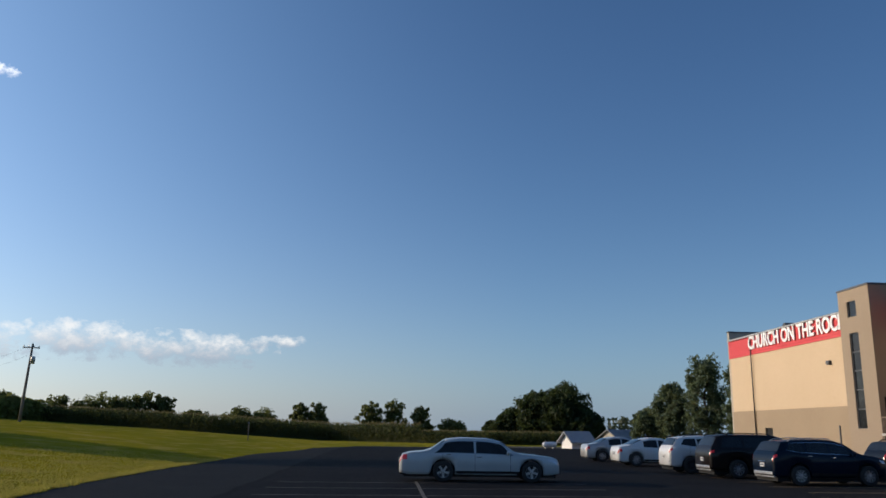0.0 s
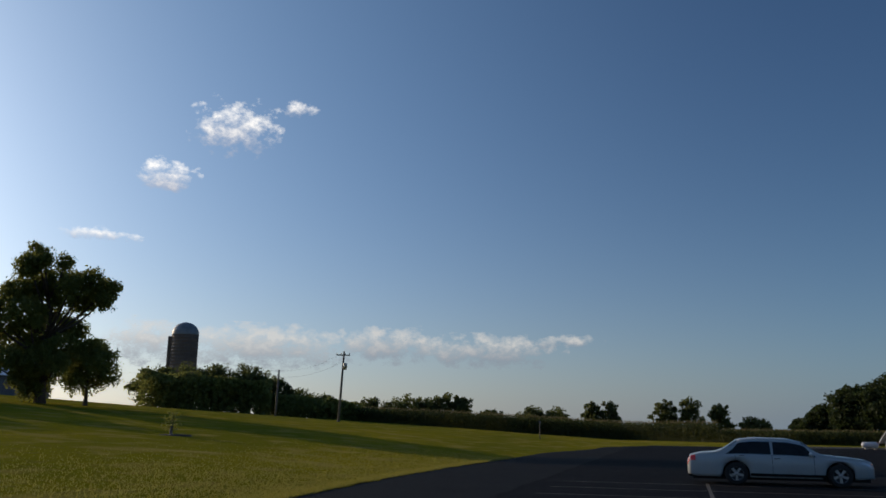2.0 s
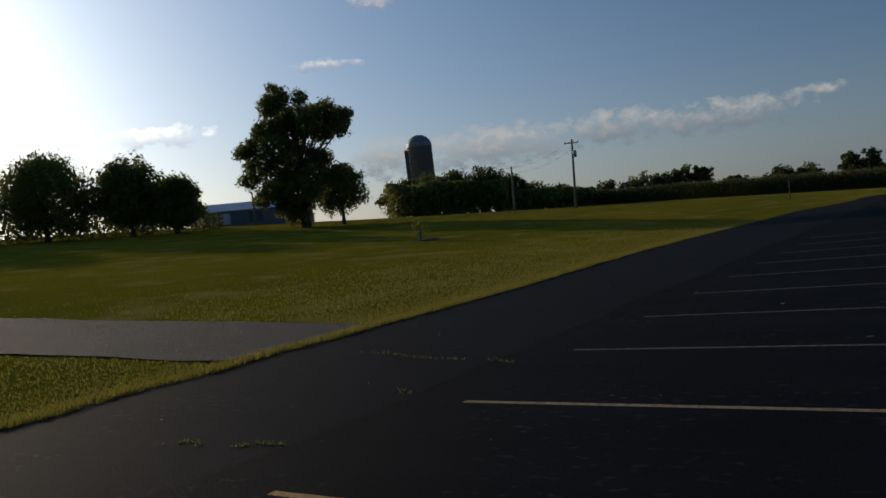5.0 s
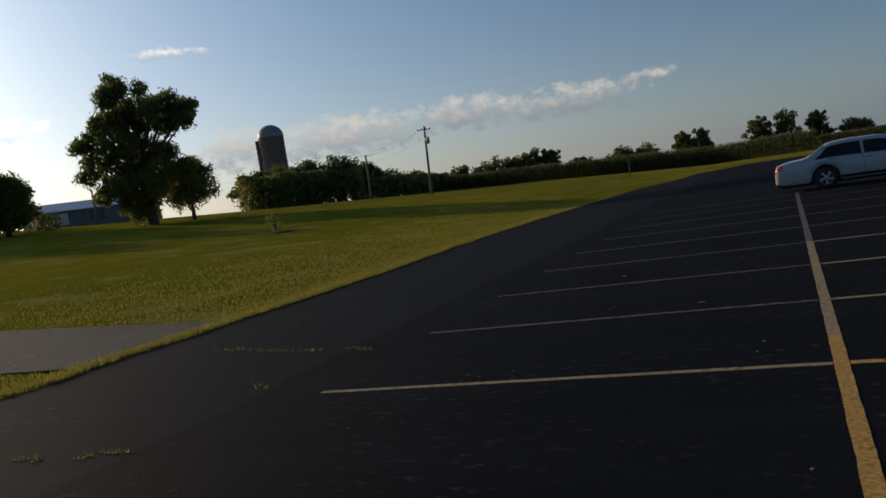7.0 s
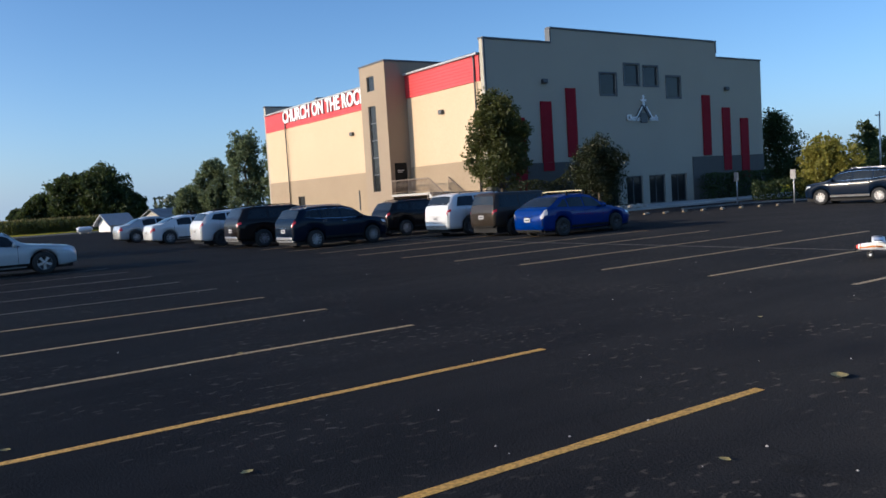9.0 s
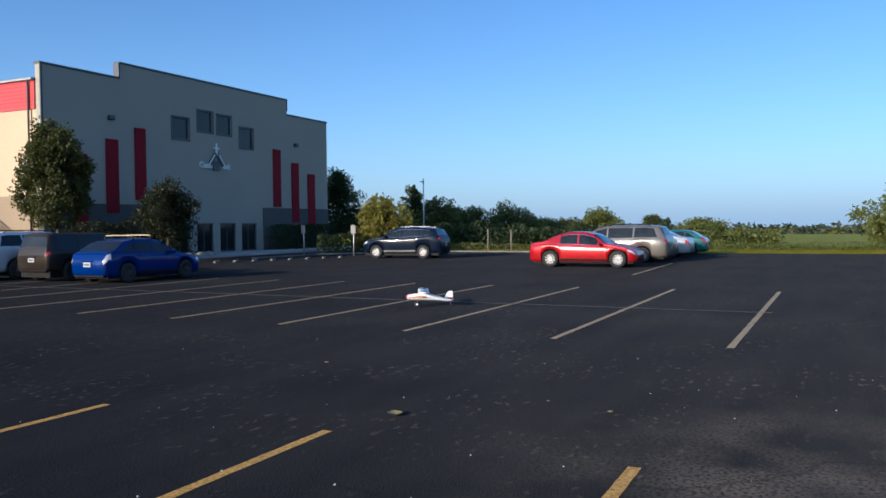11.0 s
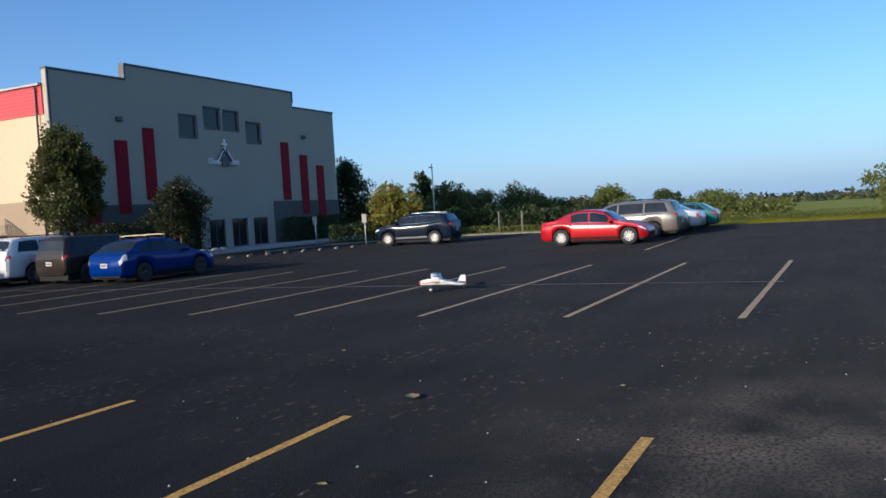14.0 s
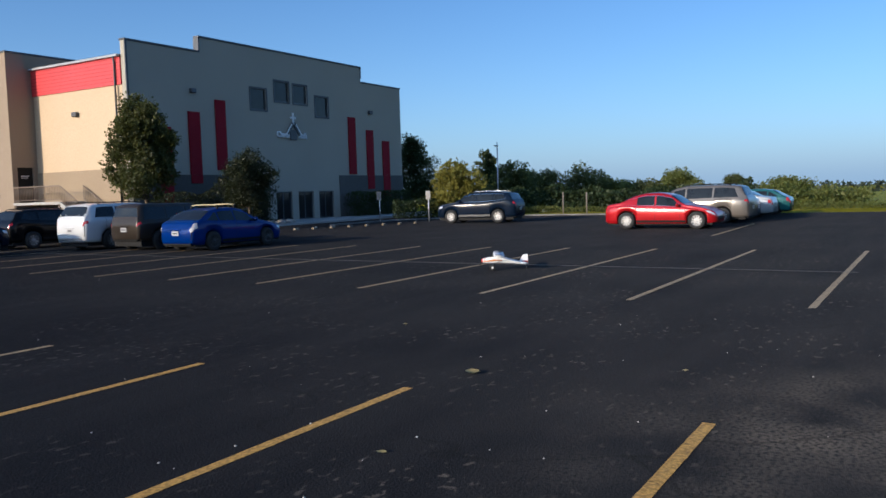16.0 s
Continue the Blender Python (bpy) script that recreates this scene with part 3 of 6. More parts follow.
us = [BX0, 35.25, 51.5, BX1, 38.3, 48.4] + [q for h in holes for q in h[:2]]
zs = [0, 3.22, 10.36, 10.6, 11.5] + [q for h in holes for q in h[2:]]


def in_hole(u, z):
    return any(a < u < b and c < z < d for a, b, c, d in holes)


def banded(u, z):
    return z < 3.22 and (u < 38.3 or u > 48.4)


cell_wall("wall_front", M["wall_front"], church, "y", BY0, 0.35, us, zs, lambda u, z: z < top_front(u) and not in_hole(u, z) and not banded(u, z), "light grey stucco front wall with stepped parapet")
# front runs of the band take the copy darkened for shade
cell_wall("wall_band", M["front_band"], church, "y", BY0 - 0.06, 0.40, us, zs, lambda u, z: banded(u, z) and u < 43, "base band in grey darkened for the shaded front")
cell_wall("wall_band", M["front_band"], church, "y", BY0 - 0.06, 0.40, us, zs, lambda u, z: banded(u, z) and u > 43, "base band in grey darkened for the shaded front")
SIDE_DOOR = (63.7, 65.0, 0.1, 2.2)
su, sz = [BY0 + 0.36, BY1, *SIDE_DOOR[:2]], [0, 3.6, 8.22, 9.85, *SIDE_DOOR[2:]]


def side_hole(u, z):
    return SIDE_DOOR[0] < u < SIDE_DOOR[1] and SIDE_DOOR[2] < z < SIDE_DOOR[3]


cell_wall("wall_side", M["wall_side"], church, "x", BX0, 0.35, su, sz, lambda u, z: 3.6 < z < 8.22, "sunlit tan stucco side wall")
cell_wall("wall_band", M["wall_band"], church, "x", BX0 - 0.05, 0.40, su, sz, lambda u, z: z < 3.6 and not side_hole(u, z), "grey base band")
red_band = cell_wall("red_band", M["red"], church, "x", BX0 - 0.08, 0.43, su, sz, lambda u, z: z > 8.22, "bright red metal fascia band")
for i in range(1, 8):
    part("panel_joint", box_bm(BX0 - 0.095, BX0 - 0.075, BY0 + 0.4, BY1 - 0.05, 8.22 + i * 0.2, 8.235 + i * 0.2), M["dark_red"], church)
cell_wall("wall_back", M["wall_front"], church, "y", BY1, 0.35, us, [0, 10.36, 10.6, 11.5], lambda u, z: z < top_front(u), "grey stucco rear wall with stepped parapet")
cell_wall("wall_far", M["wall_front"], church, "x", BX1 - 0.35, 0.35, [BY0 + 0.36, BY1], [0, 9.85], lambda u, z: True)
rv = [(BX0 - 0.25, BY0 + 0.36, 9.86), (BX0 - 0.25, BY1, 9.86), (43.4, BY0 + 0.36, 10.5), (43.4, BY1, 10.5), (BX1 + 0.2, BY0 + 0.36, 9.86), (BX1 + 0.2, BY1, 9.86)]
mesh_ob("roof", rv + [(x, y, z - 0.12) for x, y, z in rv], [(0, 2, 3, 1), (2, 4, 5, 3), (6, 7, 9, 8), (8, 9, 11, 10), (0, 1, 7, 6), (4, 10, 11, 5), (0, 6, 8, 2), (2, 8, 10, 4), (1, 3, 9, 7), (3, 5, 11, 9)], M["roof"], church)
# coping along the parapets, gutter, downspouts
for at in (BY0 - 0.06, BY1 - 0.06):
    for a, b, z in ((BX0 - 0.04, 35.25, 10.6), (35.2, 51.55, 11.5), (51.5, BX1 + 0.04, 10.36)):
        part("coping", box_bm(a, b, at, at + 0.47, z, z + 0.12, 0.02), M["trim"], church, "dark metal coping")
    for a in (35.2, 51.47):
        part("coping", box_bm(a - 0.03, a + 0.07, at + 0.02, at + 0.45, 10.72, 11.5), M["trim"], church)
part("gutter", box_bm(BX0 - 0.24, BX0 - 0.09, BY0 + 0.38, BY1, 9.80, 9.88, 0.02), M["trim"], church, "dark metal gutter")
for y in (BY0 + 0.75, 66.5):
    tube_ob("downspout", [(BX0 - 0.2, y, 9.75), (BX0 - 0.16, y, 9.4), (BX0 - 0.14, y, 0.15), (BX0 - 0.3, y, 0.05)], 0.055, M["trim"], church, "dark metal downspout")
part("corner_trim", box_bm(BX0 - 0.03, BX0 + 0.10, BY0 - 0.075, BY0 + 0.0, 3.3, 10.6), M["trim"], church)


def glazed(h, at, depth, bars, name, parent):
    a, b, c, d = h
    w = thing(name, "", "", "")
    w.parent = parent
    for q in ((a, a + 0.07, c, d), (b - 0.07, b, c, d), (a + 0.07, b - 0.07, c, c + 0.07), (a + 0.07, b - 0.07, d - 0.07, d)):
        part("frame", box_bm(q[0], q[1], at + depth - 0.03, at + depth + 0.06, q[2], q[3]), M["trim"], w)
    for i in range(1, bars):
        u = a + (b - a) * i / bars
        part("mullion", box_bm(u - 0.03, u + 0.03, at + depth - 0.02, at + depth + 0.05, c + 0.07, d - 0.07), M["trim"], w)
    part("pane", box_bm(a + 0.07, b - 0.07, at + depth + 0.01, at + depth + 0.03, c + 0.07, d - 0.07), M["window"], w, "dark glass")
    return w


for h in WINDOWS:
    glazed(h, BY0, 0.10, 1, "window", church)
    a, b, c, d = h
    for q in ((a - 0.09, a, c - 0.09, d + 0.09), (b, b + 0.09, c - 0.09, d + 0.09), (a, b, c - 0.09, c), (a, b, d, d + 0.09)):
        part("window_trim", box_bm(q[0], q[1], BY0 - 0.035, BY0 - 0.002, q[2], q[3]), M["trim"], church)
for h in DOORS:
    glazed(h, BY0, 0.16, 2, "glass_door", church)
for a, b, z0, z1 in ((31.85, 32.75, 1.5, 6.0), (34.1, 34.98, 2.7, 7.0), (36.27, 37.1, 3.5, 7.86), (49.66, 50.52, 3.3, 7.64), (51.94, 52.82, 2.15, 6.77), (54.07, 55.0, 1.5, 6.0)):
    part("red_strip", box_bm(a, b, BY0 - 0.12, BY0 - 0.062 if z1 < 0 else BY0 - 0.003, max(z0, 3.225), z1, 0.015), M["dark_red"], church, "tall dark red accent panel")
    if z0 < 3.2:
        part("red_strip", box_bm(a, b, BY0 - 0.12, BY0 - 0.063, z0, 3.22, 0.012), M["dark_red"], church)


def wall_lamp(m):
    t = thing("wall_light", "dark metal wall pack light fixed to stucco", "wall light", "wall lights", m)
    part("housing", box_bm(-0.2, 0.2, -0.24, 0, -0.12, 0.14, 0.04), M["trim"], t)
    part("lens", box_bm(-0.16, 0.16, -0.2, 0.0, -0.135, -0.122, 0.004), M["rim_dish"], t, "dull lens facing down")
    return t


lamp = wall_lamp(pose(34.5, BY0 - 0.002, 8.24))
copy_thing(lamp, pose(52.5, BY0 - 0.002, 8.15))
for y, z in ((42.5, 6.85), (54.5, 6.6)):
    copy_thing(lamp, pose(BX0 - 0.002, y, z, 0, 0, -90))

# stair tower
TX0, TX1, TY0, TY1, TZ = 28.27, 32.7, 46.6, 50.0, 10.68
TW = [(48.05, 49.05, 8.95, 9.95), (48.05, 49.05, 2.1, 7.95)]
t_us, t_zs = [TY0, TY1] + [q for h in TW for q in h[:2]], [0, TZ] + [q for h in TW for q in h[2:]]
cell_wall("tower_face", M["tower"], church, "x", TX0, 0.3, t_us, t_zs, lambda u, z: not any(a < u < b and c < z < d for a, b, c, d in TW), "taupe stucco tower face")
cell_wall("tower_side", M["tower"], church, "y", TY0, 0.3, [TX0 + 0.301, 28.6, 29.6, TX1], [0, 1.85, 3.95, TZ], lambda u, z: not (28.6 < u < 29.6 and 1.85 < z < 3.95))
cell_wall("tower_side", M["tower"], church, "y", TY1 - 0.3, 0.3, [TX0 + 0.301, TX1], [0, TZ], lambda u, z: True)
cell_wall("tower_back", M["tower"], church, "x", TX1, 0.3, [TY0, TY1], [9.5, TZ], lambda u, z: True)
part("tower_roof", box_bm(TX0 - 0.05, TX1 + 0.35, TY0 - 0.05, TY1 + 0.05, TZ, TZ + 0.12, 0.02), M["trim"], church, "dark metal coping")
for a, b, c, d in TW:
    n = 5 if d - c > 3 else 1
    w = new("tower_window")
    w.parent = church
    for i in range(n + 1):
        z = c + (d - c) * i / n
        part("mullion", box_bm(TX0 + 0.08, TX0 + 0.16, a, b, max(z - 0.03, c), min(z + 0.03, d)), M["trim"], w)
    for y in (a, b - 0.06):
        part("frame", box_bm(TX0 + 0.07, TX0 + 0.17, y, y + 0.06, c, d), M["trim"], w)
    for i in range(n):
        z0, z1 = c + (d - c) * i / n, c + (d - c) * (i + 1) / n
        part("pane", box_bm(TX0 + 0.11, TX0 + 0.13, a + 0.05, b - 0.05, z0 + 0.03, z1 - 0.03), M["window"], w, "dark glass")
part("tower_door", box_bm(28.6, 29.6, TY0 + 0.1, TY0 + 0.16, 1.85, 3.95), M["plastic"], church, "dark steel door")
part("door_sign", box_bm(28.75, 29.45, TY0 + 0.07, TY0 + 0.098, 3.2, 3.55), M["plastic"], church, "small dark sign with pale bars")
for i in range(2):
    part("sign_bar", box_bm(28.85, 29.35 - 0.1 * i, TY0 + 0.062, TY0 + 0.068, 3.42 - 0.11 * i, 3.46 - 0.11 * i), M["white"], church)
part("side_door", box_bm(BX0 + 0.1, BX0 + 0.16, SIDE_DOOR[0], SIDE_DOOR[1], SIDE_DOOR[2], SIDE_DOOR[3]), M["plastic"], church, "dark side door")
part("utility_pipe", box_bm(TX0 - 0.08, TX0 - 0.01, 51.0, 51.1, 0.9, 2.3), M["trim"], church)

# outside steel stair with railing beside the tower
stair = thing("outside_stair", "outside steel stair and raised landing with brown metal railing", "stair")
LAND_Z, LAND_Y = 1.84, 42.1
part("landing", box_bm(28.2, BX0 - 0.06, LAND_Y, TY0 - 0.01, LAND_Z - 0.16, LAND_Z, 0.02), M["concrete"], stair)
for y in (LAND_Y + 0.15, TY0 - 0.2):
    for x in (28.28, BX0 - 0.2):
        part("post", box_bm(x - 0.05, x + 0.05, y - 0.05, y + 0.05, 0.0, LAND_Z - 0.162), M["rail"], stair)
for i in range(9):
    z, y = LAND_Z - 0.184 * (i + 1), LAND_Y - 0.31 * i
    part("tread", box_bm(28.3, BX0 - 0.14, y - 0.31, y - 0.004, z - 0.05, z, 0.008), M["concrete"], stair)
for x in (28.22, BX0 - 0.12):
    sv = [(x + dx, y, z) for dx in (0, 0.05) for y, z in ((LAND_Y - 0.002, LAND_Z), (LAND_Y - 0.002, LAND_Z - 0.28), (LAND_Y - 2.75, 0.0), (LAND_Y - 3.1, 0.0))]
    mesh_ob("stringer", sv, [(0, 1, 2, 3), (7, 6, 5, 4), (0, 4, 5, 1), (1, 5, 6, 2), (2, 6, 7, 3), (3, 7, 4, 0)], M["concrete"], stair, "pale stringer")
for x in (28.25, BX0 - 0.15):
    rail_top = [(x, TY0 - 0.1, LAND_Z + 0.9), (x, LAND_Y, LAND_Z + 0.9), (x, LAND_Y - 2.95, 0.98)]
    if x > 29:
        rail_top = rail_top[1:]
    tube_ob("handrail", rail_top, 0.035, M["rail"], stair)
    tube_ob("lower_rail", [(p[0], p[1], p[2] - 0.78) for p in rail_top], 0.022, M["rail"], stair)
    y = rail_top[0][1]
    while y > LAND_Y - 2.9:
        zt = LAND_Z + 0.9 - max(0, LAND_Y - y) * (LAND_Z + 0.9 - 0.98) / 2.95
        tube_ob("baluster", [(x, y, zt - 0.79), (x, y, zt)], 0.018, M["rail"], stair, seg=5)
        y -= 0.15


def letters(body, size, m, material, thick, name):
    cu = bpy.data.curves.new(name, "FONT")
    cu.body, cu.size, cu.extrude, cu.offset = body, size, thick, 0.045
    cu.align_x, cu.align_y = "LEFT", "BOTTOM"
    tmp = bpy.data.objects.new(name, cu)
    scene.collection.objects.link(tmp)
    bpy.context.view_layer.update()
    me = bpy.data.meshes.new_from_object(tmp.evaluated_get(bpy.context.evaluated_depsgraph_get()))
    bpy.data.objects.remove(tmp)
    me.materials.append(material)
    ob = new(name, me)
    ob.matrix_world = m
    return ob


sign_text = letters("CHURCH ON THE ROCK", 1.5, Matrix.Identity(4), M["white"], 0.04, "sign_lettering")
wide = max(v.co.x for v in sign_text.data.vertices)
sign_text.matrix_world = Matrix.Translation((BX0 - 0.17, 66.8, 8.40)) @ Matrix(((0, 0, -1, 0), (-1, 0, 0, 0), (0, 1, 0, 0), (0, 0, 0, 1))) @ Matrix.Diagonal((15.0 / wide, 1, 1, 1))
tagged(sign_text, "white raised capital letters on the red fascia", "sign lettering")

# emblem over the entrance
emblem = thing("wall_emblem", "white cross over a dark peaked emblem with small lettering", "wall emblem")
EX, EZ = 43.4, 5.9
part("cross_upright", box_bm(EX - 0.06, EX + 0.06, BY0 - 0.14, BY0 - 0.03, EZ + 0.80, EZ + 1.62, 0.01), M["white"], emblem)
part("cross_arm", box_bm(EX - 0.25, EX + 0.25, BY0 - 0.145, BY0 - 0.025, EZ + 1.22, EZ + 1.34, 0.01), M["white"], emblem)
for s in (-1, 1):
    for k, (mat, w, off) in enumerate((("trim", 0.13, 0.0), ("white", 0.05, 0.10))):
        bm = box_bm(-w, w, -0.05 - 0.02 * k, 0.05 - 0.02 * k, -0.5, 0.5 - 0.1 * k, 0.01)
        bmesh.ops.transform(bm, matrix=pose(EX + s * (0.36 + off), BY0 - 0.09, EZ + 0.52, 0, -s * 38, 0), verts=bm.verts)
        part("peak_bar", bm, M[mat], emblem)
    word = letters("Church" if s < 0 else "Rock", 1.5, Matrix.Identity(4), M["white"], 0.08, "lettering")
    long = 1.16 if s < 0 else 0.84
    k = long / max(v.co.x for v in word.data.vertices)
    word.data.transform(pose(EX + (-1.64 if s < 0 else 0.55), BY0 - 0.075, EZ - 0.2, 90) @ Matrix.Diagonal((k, 0.36, 0.8, 1)))
    word.parent = emblem
    word["label"] = "small white raised lettering"
part("peak_core", box_bm(EX - 0.34, EX + 0.34, BY0 - 0.115, BY0 - 0.03, EZ - 0.25, EZ + 0.45, 0.03), M["trim"], emblem)

# pavement, kerb and planted bed along the front
part("pavement", box_bm(29.0, 60.0, 33.2, BY0 - 0.065, -0.1, 0.11, 0.0), M["concrete"])
tagged(bpy.data.objects["pavement"], "pale concrete pavement along the entrance front", "pavement", kind="structure")
tagged(part("kerb", box_bm(28.8, 60.0, 33.02, 33.195, -0.1, 0.15, 0.02), M["concrete"]), "pale concrete kerb", "kerb", kind="structure")
tagged(part("planting_bed", box_bm(29.0, 37.6, 33.25, 37.9, 0.0, 0.16, 0.05), M["mulch"]), "dark mulched planting bed", "planting bed", kind="structure")


# ---- parked cars ----
def curve_at(keys, s):
    """Smooth value at s of a list of (s, value) keys."""
    if s <= keys[0][0]:
        return keys[0][1]
    for (a, u), (b, v) in zip(keys, keys[1:]):
        if s <= b:
            t = (s - a) / (b - a)
            t = t * 0.55 + (t * t * (3 - 2 * t)) * 0.45
            return u + (v - u) * t
    return keys[-1][1]


SHAPES = {
    # length, width, front axle, wheelbase, wheel radius, sill; top line; belt line; glass: cowl, roof front, roof rear, tail of glass; side glass ends
    "limo_sedan": dict(L=5.45, W=1.98, ax=0.98, wb=2.99, r=0.35, sill=0.24,
                       top=[(0, 0.64), (0.01, 0.77), (0.04, 0.84), (0.15, 0.91), (0.24, 0.955), (0.275, 1.0), (0.375, 1.37), (0.455, 1.45), (0.62, 1.465), (0.70, 1.425), (0.815, 1.07), (0.845, 1.01), (0.93, 0.975), (0.985, 0.90), (1, 0.70)],
                       belt=[(0, 0.61), (0.05, 0.77), (0.3, 0.88), (0.8, 0.93), (1, 0.88)], glass=(0.28, 0.37, 0.715, 0.81), side=(0.295, 0.785), pillars=(0.53,)),
    "sedan": dict(L=4.46, W=1.83, ax=0.72, wb=2.80, r=0.345, sill=0.22,
                  top=[(0, 0.55), (0.02, 0.68), (0.06, 0.77), (0.14, 0.87), (0.235, 0.94), (0.265, 0.98), (0.395, 1.35), (0.49, 1.445), (0.61, 1.445), (0.72, 1.35), (0.86, 1.07), (0.905, 1.04), (0.975, 1.0), (1, 0.74)],
                  belt=[(0, 0.56), (0.06, 0.71), (0.3, 0.87), (0.85, 0.94), (1, 0.86)], glass=(0.27, 0.39, 0.715, 0.85), side=(0.29, 0.825), pillars=(0.525, 0.70)),
    "hatch": dict(L=4.42, W=1.76, ax=0.90, wb=2.62, r=0.325, sill=0.22,
                  top=[(0, 0.52), (0.02, 0.64), (0.06, 0.74), (0.16, 0.86), (0.28, 0.95), (0.31, 1.0), (0.44, 1.36), (0.54, 1.44), (0.68, 1.435), (0.80, 1.36), (0.935, 1.03), (0.975, 0.97), (1, 0.76)],
                  belt=[(0, 0.54), (0.06, 0.70), (0.3, 0.89), (0.7, 0.95), (0.9, 1.02), (1, 0.93)], glass=(0.315, 0.435, 0.80, 0.932), side=(0.34, 0.86), pillars=(0.56, 0.73)),
    "suv": dict(L=4.62, W=1.86, ax=0.90, wb=2.73, r=0.37, sill=0.30,
                top=[(0, 0.70), (0.012, 0.92), (0.04, 1.02), (0.14, 1.10), (0.235, 1.15), (0.265, 1.20), (0.375, 1.56), (0.47, 1.665), (0.60, 1.69), (0.78, 1.665), (0.91, 1.59), (0.968, 1.22), (0.988, 1.12), (1, 0.95)],
                belt=[(0, 0.70), (0.05, 0.92), (0.28, 1.09), (0.55, 1.12), (0.75, 1.16), (0.9, 1.26), (1, 1.08)], glass=(0.27, 0.372, 0.91, 0.966), side=(0.295, 0.885), pillars=(0.52, 0.72)),
    "large_suv": dict(L=5.05, W=1.99, ax=0.98, wb=2.95, r=0.385, sill=0.31,
                      top=[(0, 0.66), (0.012, 0.90), (0.045, 1.03), (0.15, 1.13), (0.235, 1.19), (0.265, 1.24), (0.375, 1.66), (0.46, 1.76), (0.82, 1.77), (0.925, 1.72), (0.98, 1.27), (0.992, 1.15), (1, 0.98)],
                      belt=[(0, 0.68), (0.05, 0.95), (0.28, 1.14), (0.9, 1.2), (1, 1.1)], glass=(0.27, 0.37, 0.93, 0.978), side=(0.295, 0.91), pillars=(0.51, 0.72)),
    "boxy_suv": dict(L=4.50, W=1.84, ax=0.85, wb=2.65, r=0.38, sill=0.38,
                     top=[(0, 0.72), (0.01, 0.98), (0.04, 1.06), (0.24, 1.11), (0.27, 1.15), (0.345, 1.62), (0.40, 1.73), (0.90, 1.75), (0.955, 1.70), (0.986, 1.22), (0.993, 1.12), (1, 0.95)],
                     belt=[(0, 0.74), (0.05, 1.02), (0.28, 1.07), (0.95, 1.10), (1, 1.04)], glass=(0.273, 0.342, 0.958, 0.985), side=(0.29, 0.935), pillars=(0.49, 0.71)),
    "minivan": dict(L=5.15, W=1.99, ax=0.98, wb=3.05, r=0.355, sill=0.26,
                    top=[(0, 0.58), (0.015, 0.76), (0.05, 0.92), (0.13, 1.05), (0.18, 1.12), (0.20, 1.16), (0.36, 1.62), (0.46, 1.73), (0.80, 1.74), (0.925, 1.68), (0.98, 1.22), (0.992, 1.10), (1, 0.93)],
                    belt=[(0, 0.60), (0.05, 0.84), (0.25, 1.04), (0.9, 1.12), (1, 1.05)], glass=(0.205, 0.355, 0.93, 0.978), side=(0.265, 0.915), pillars=(0.46, 0.70)),
}


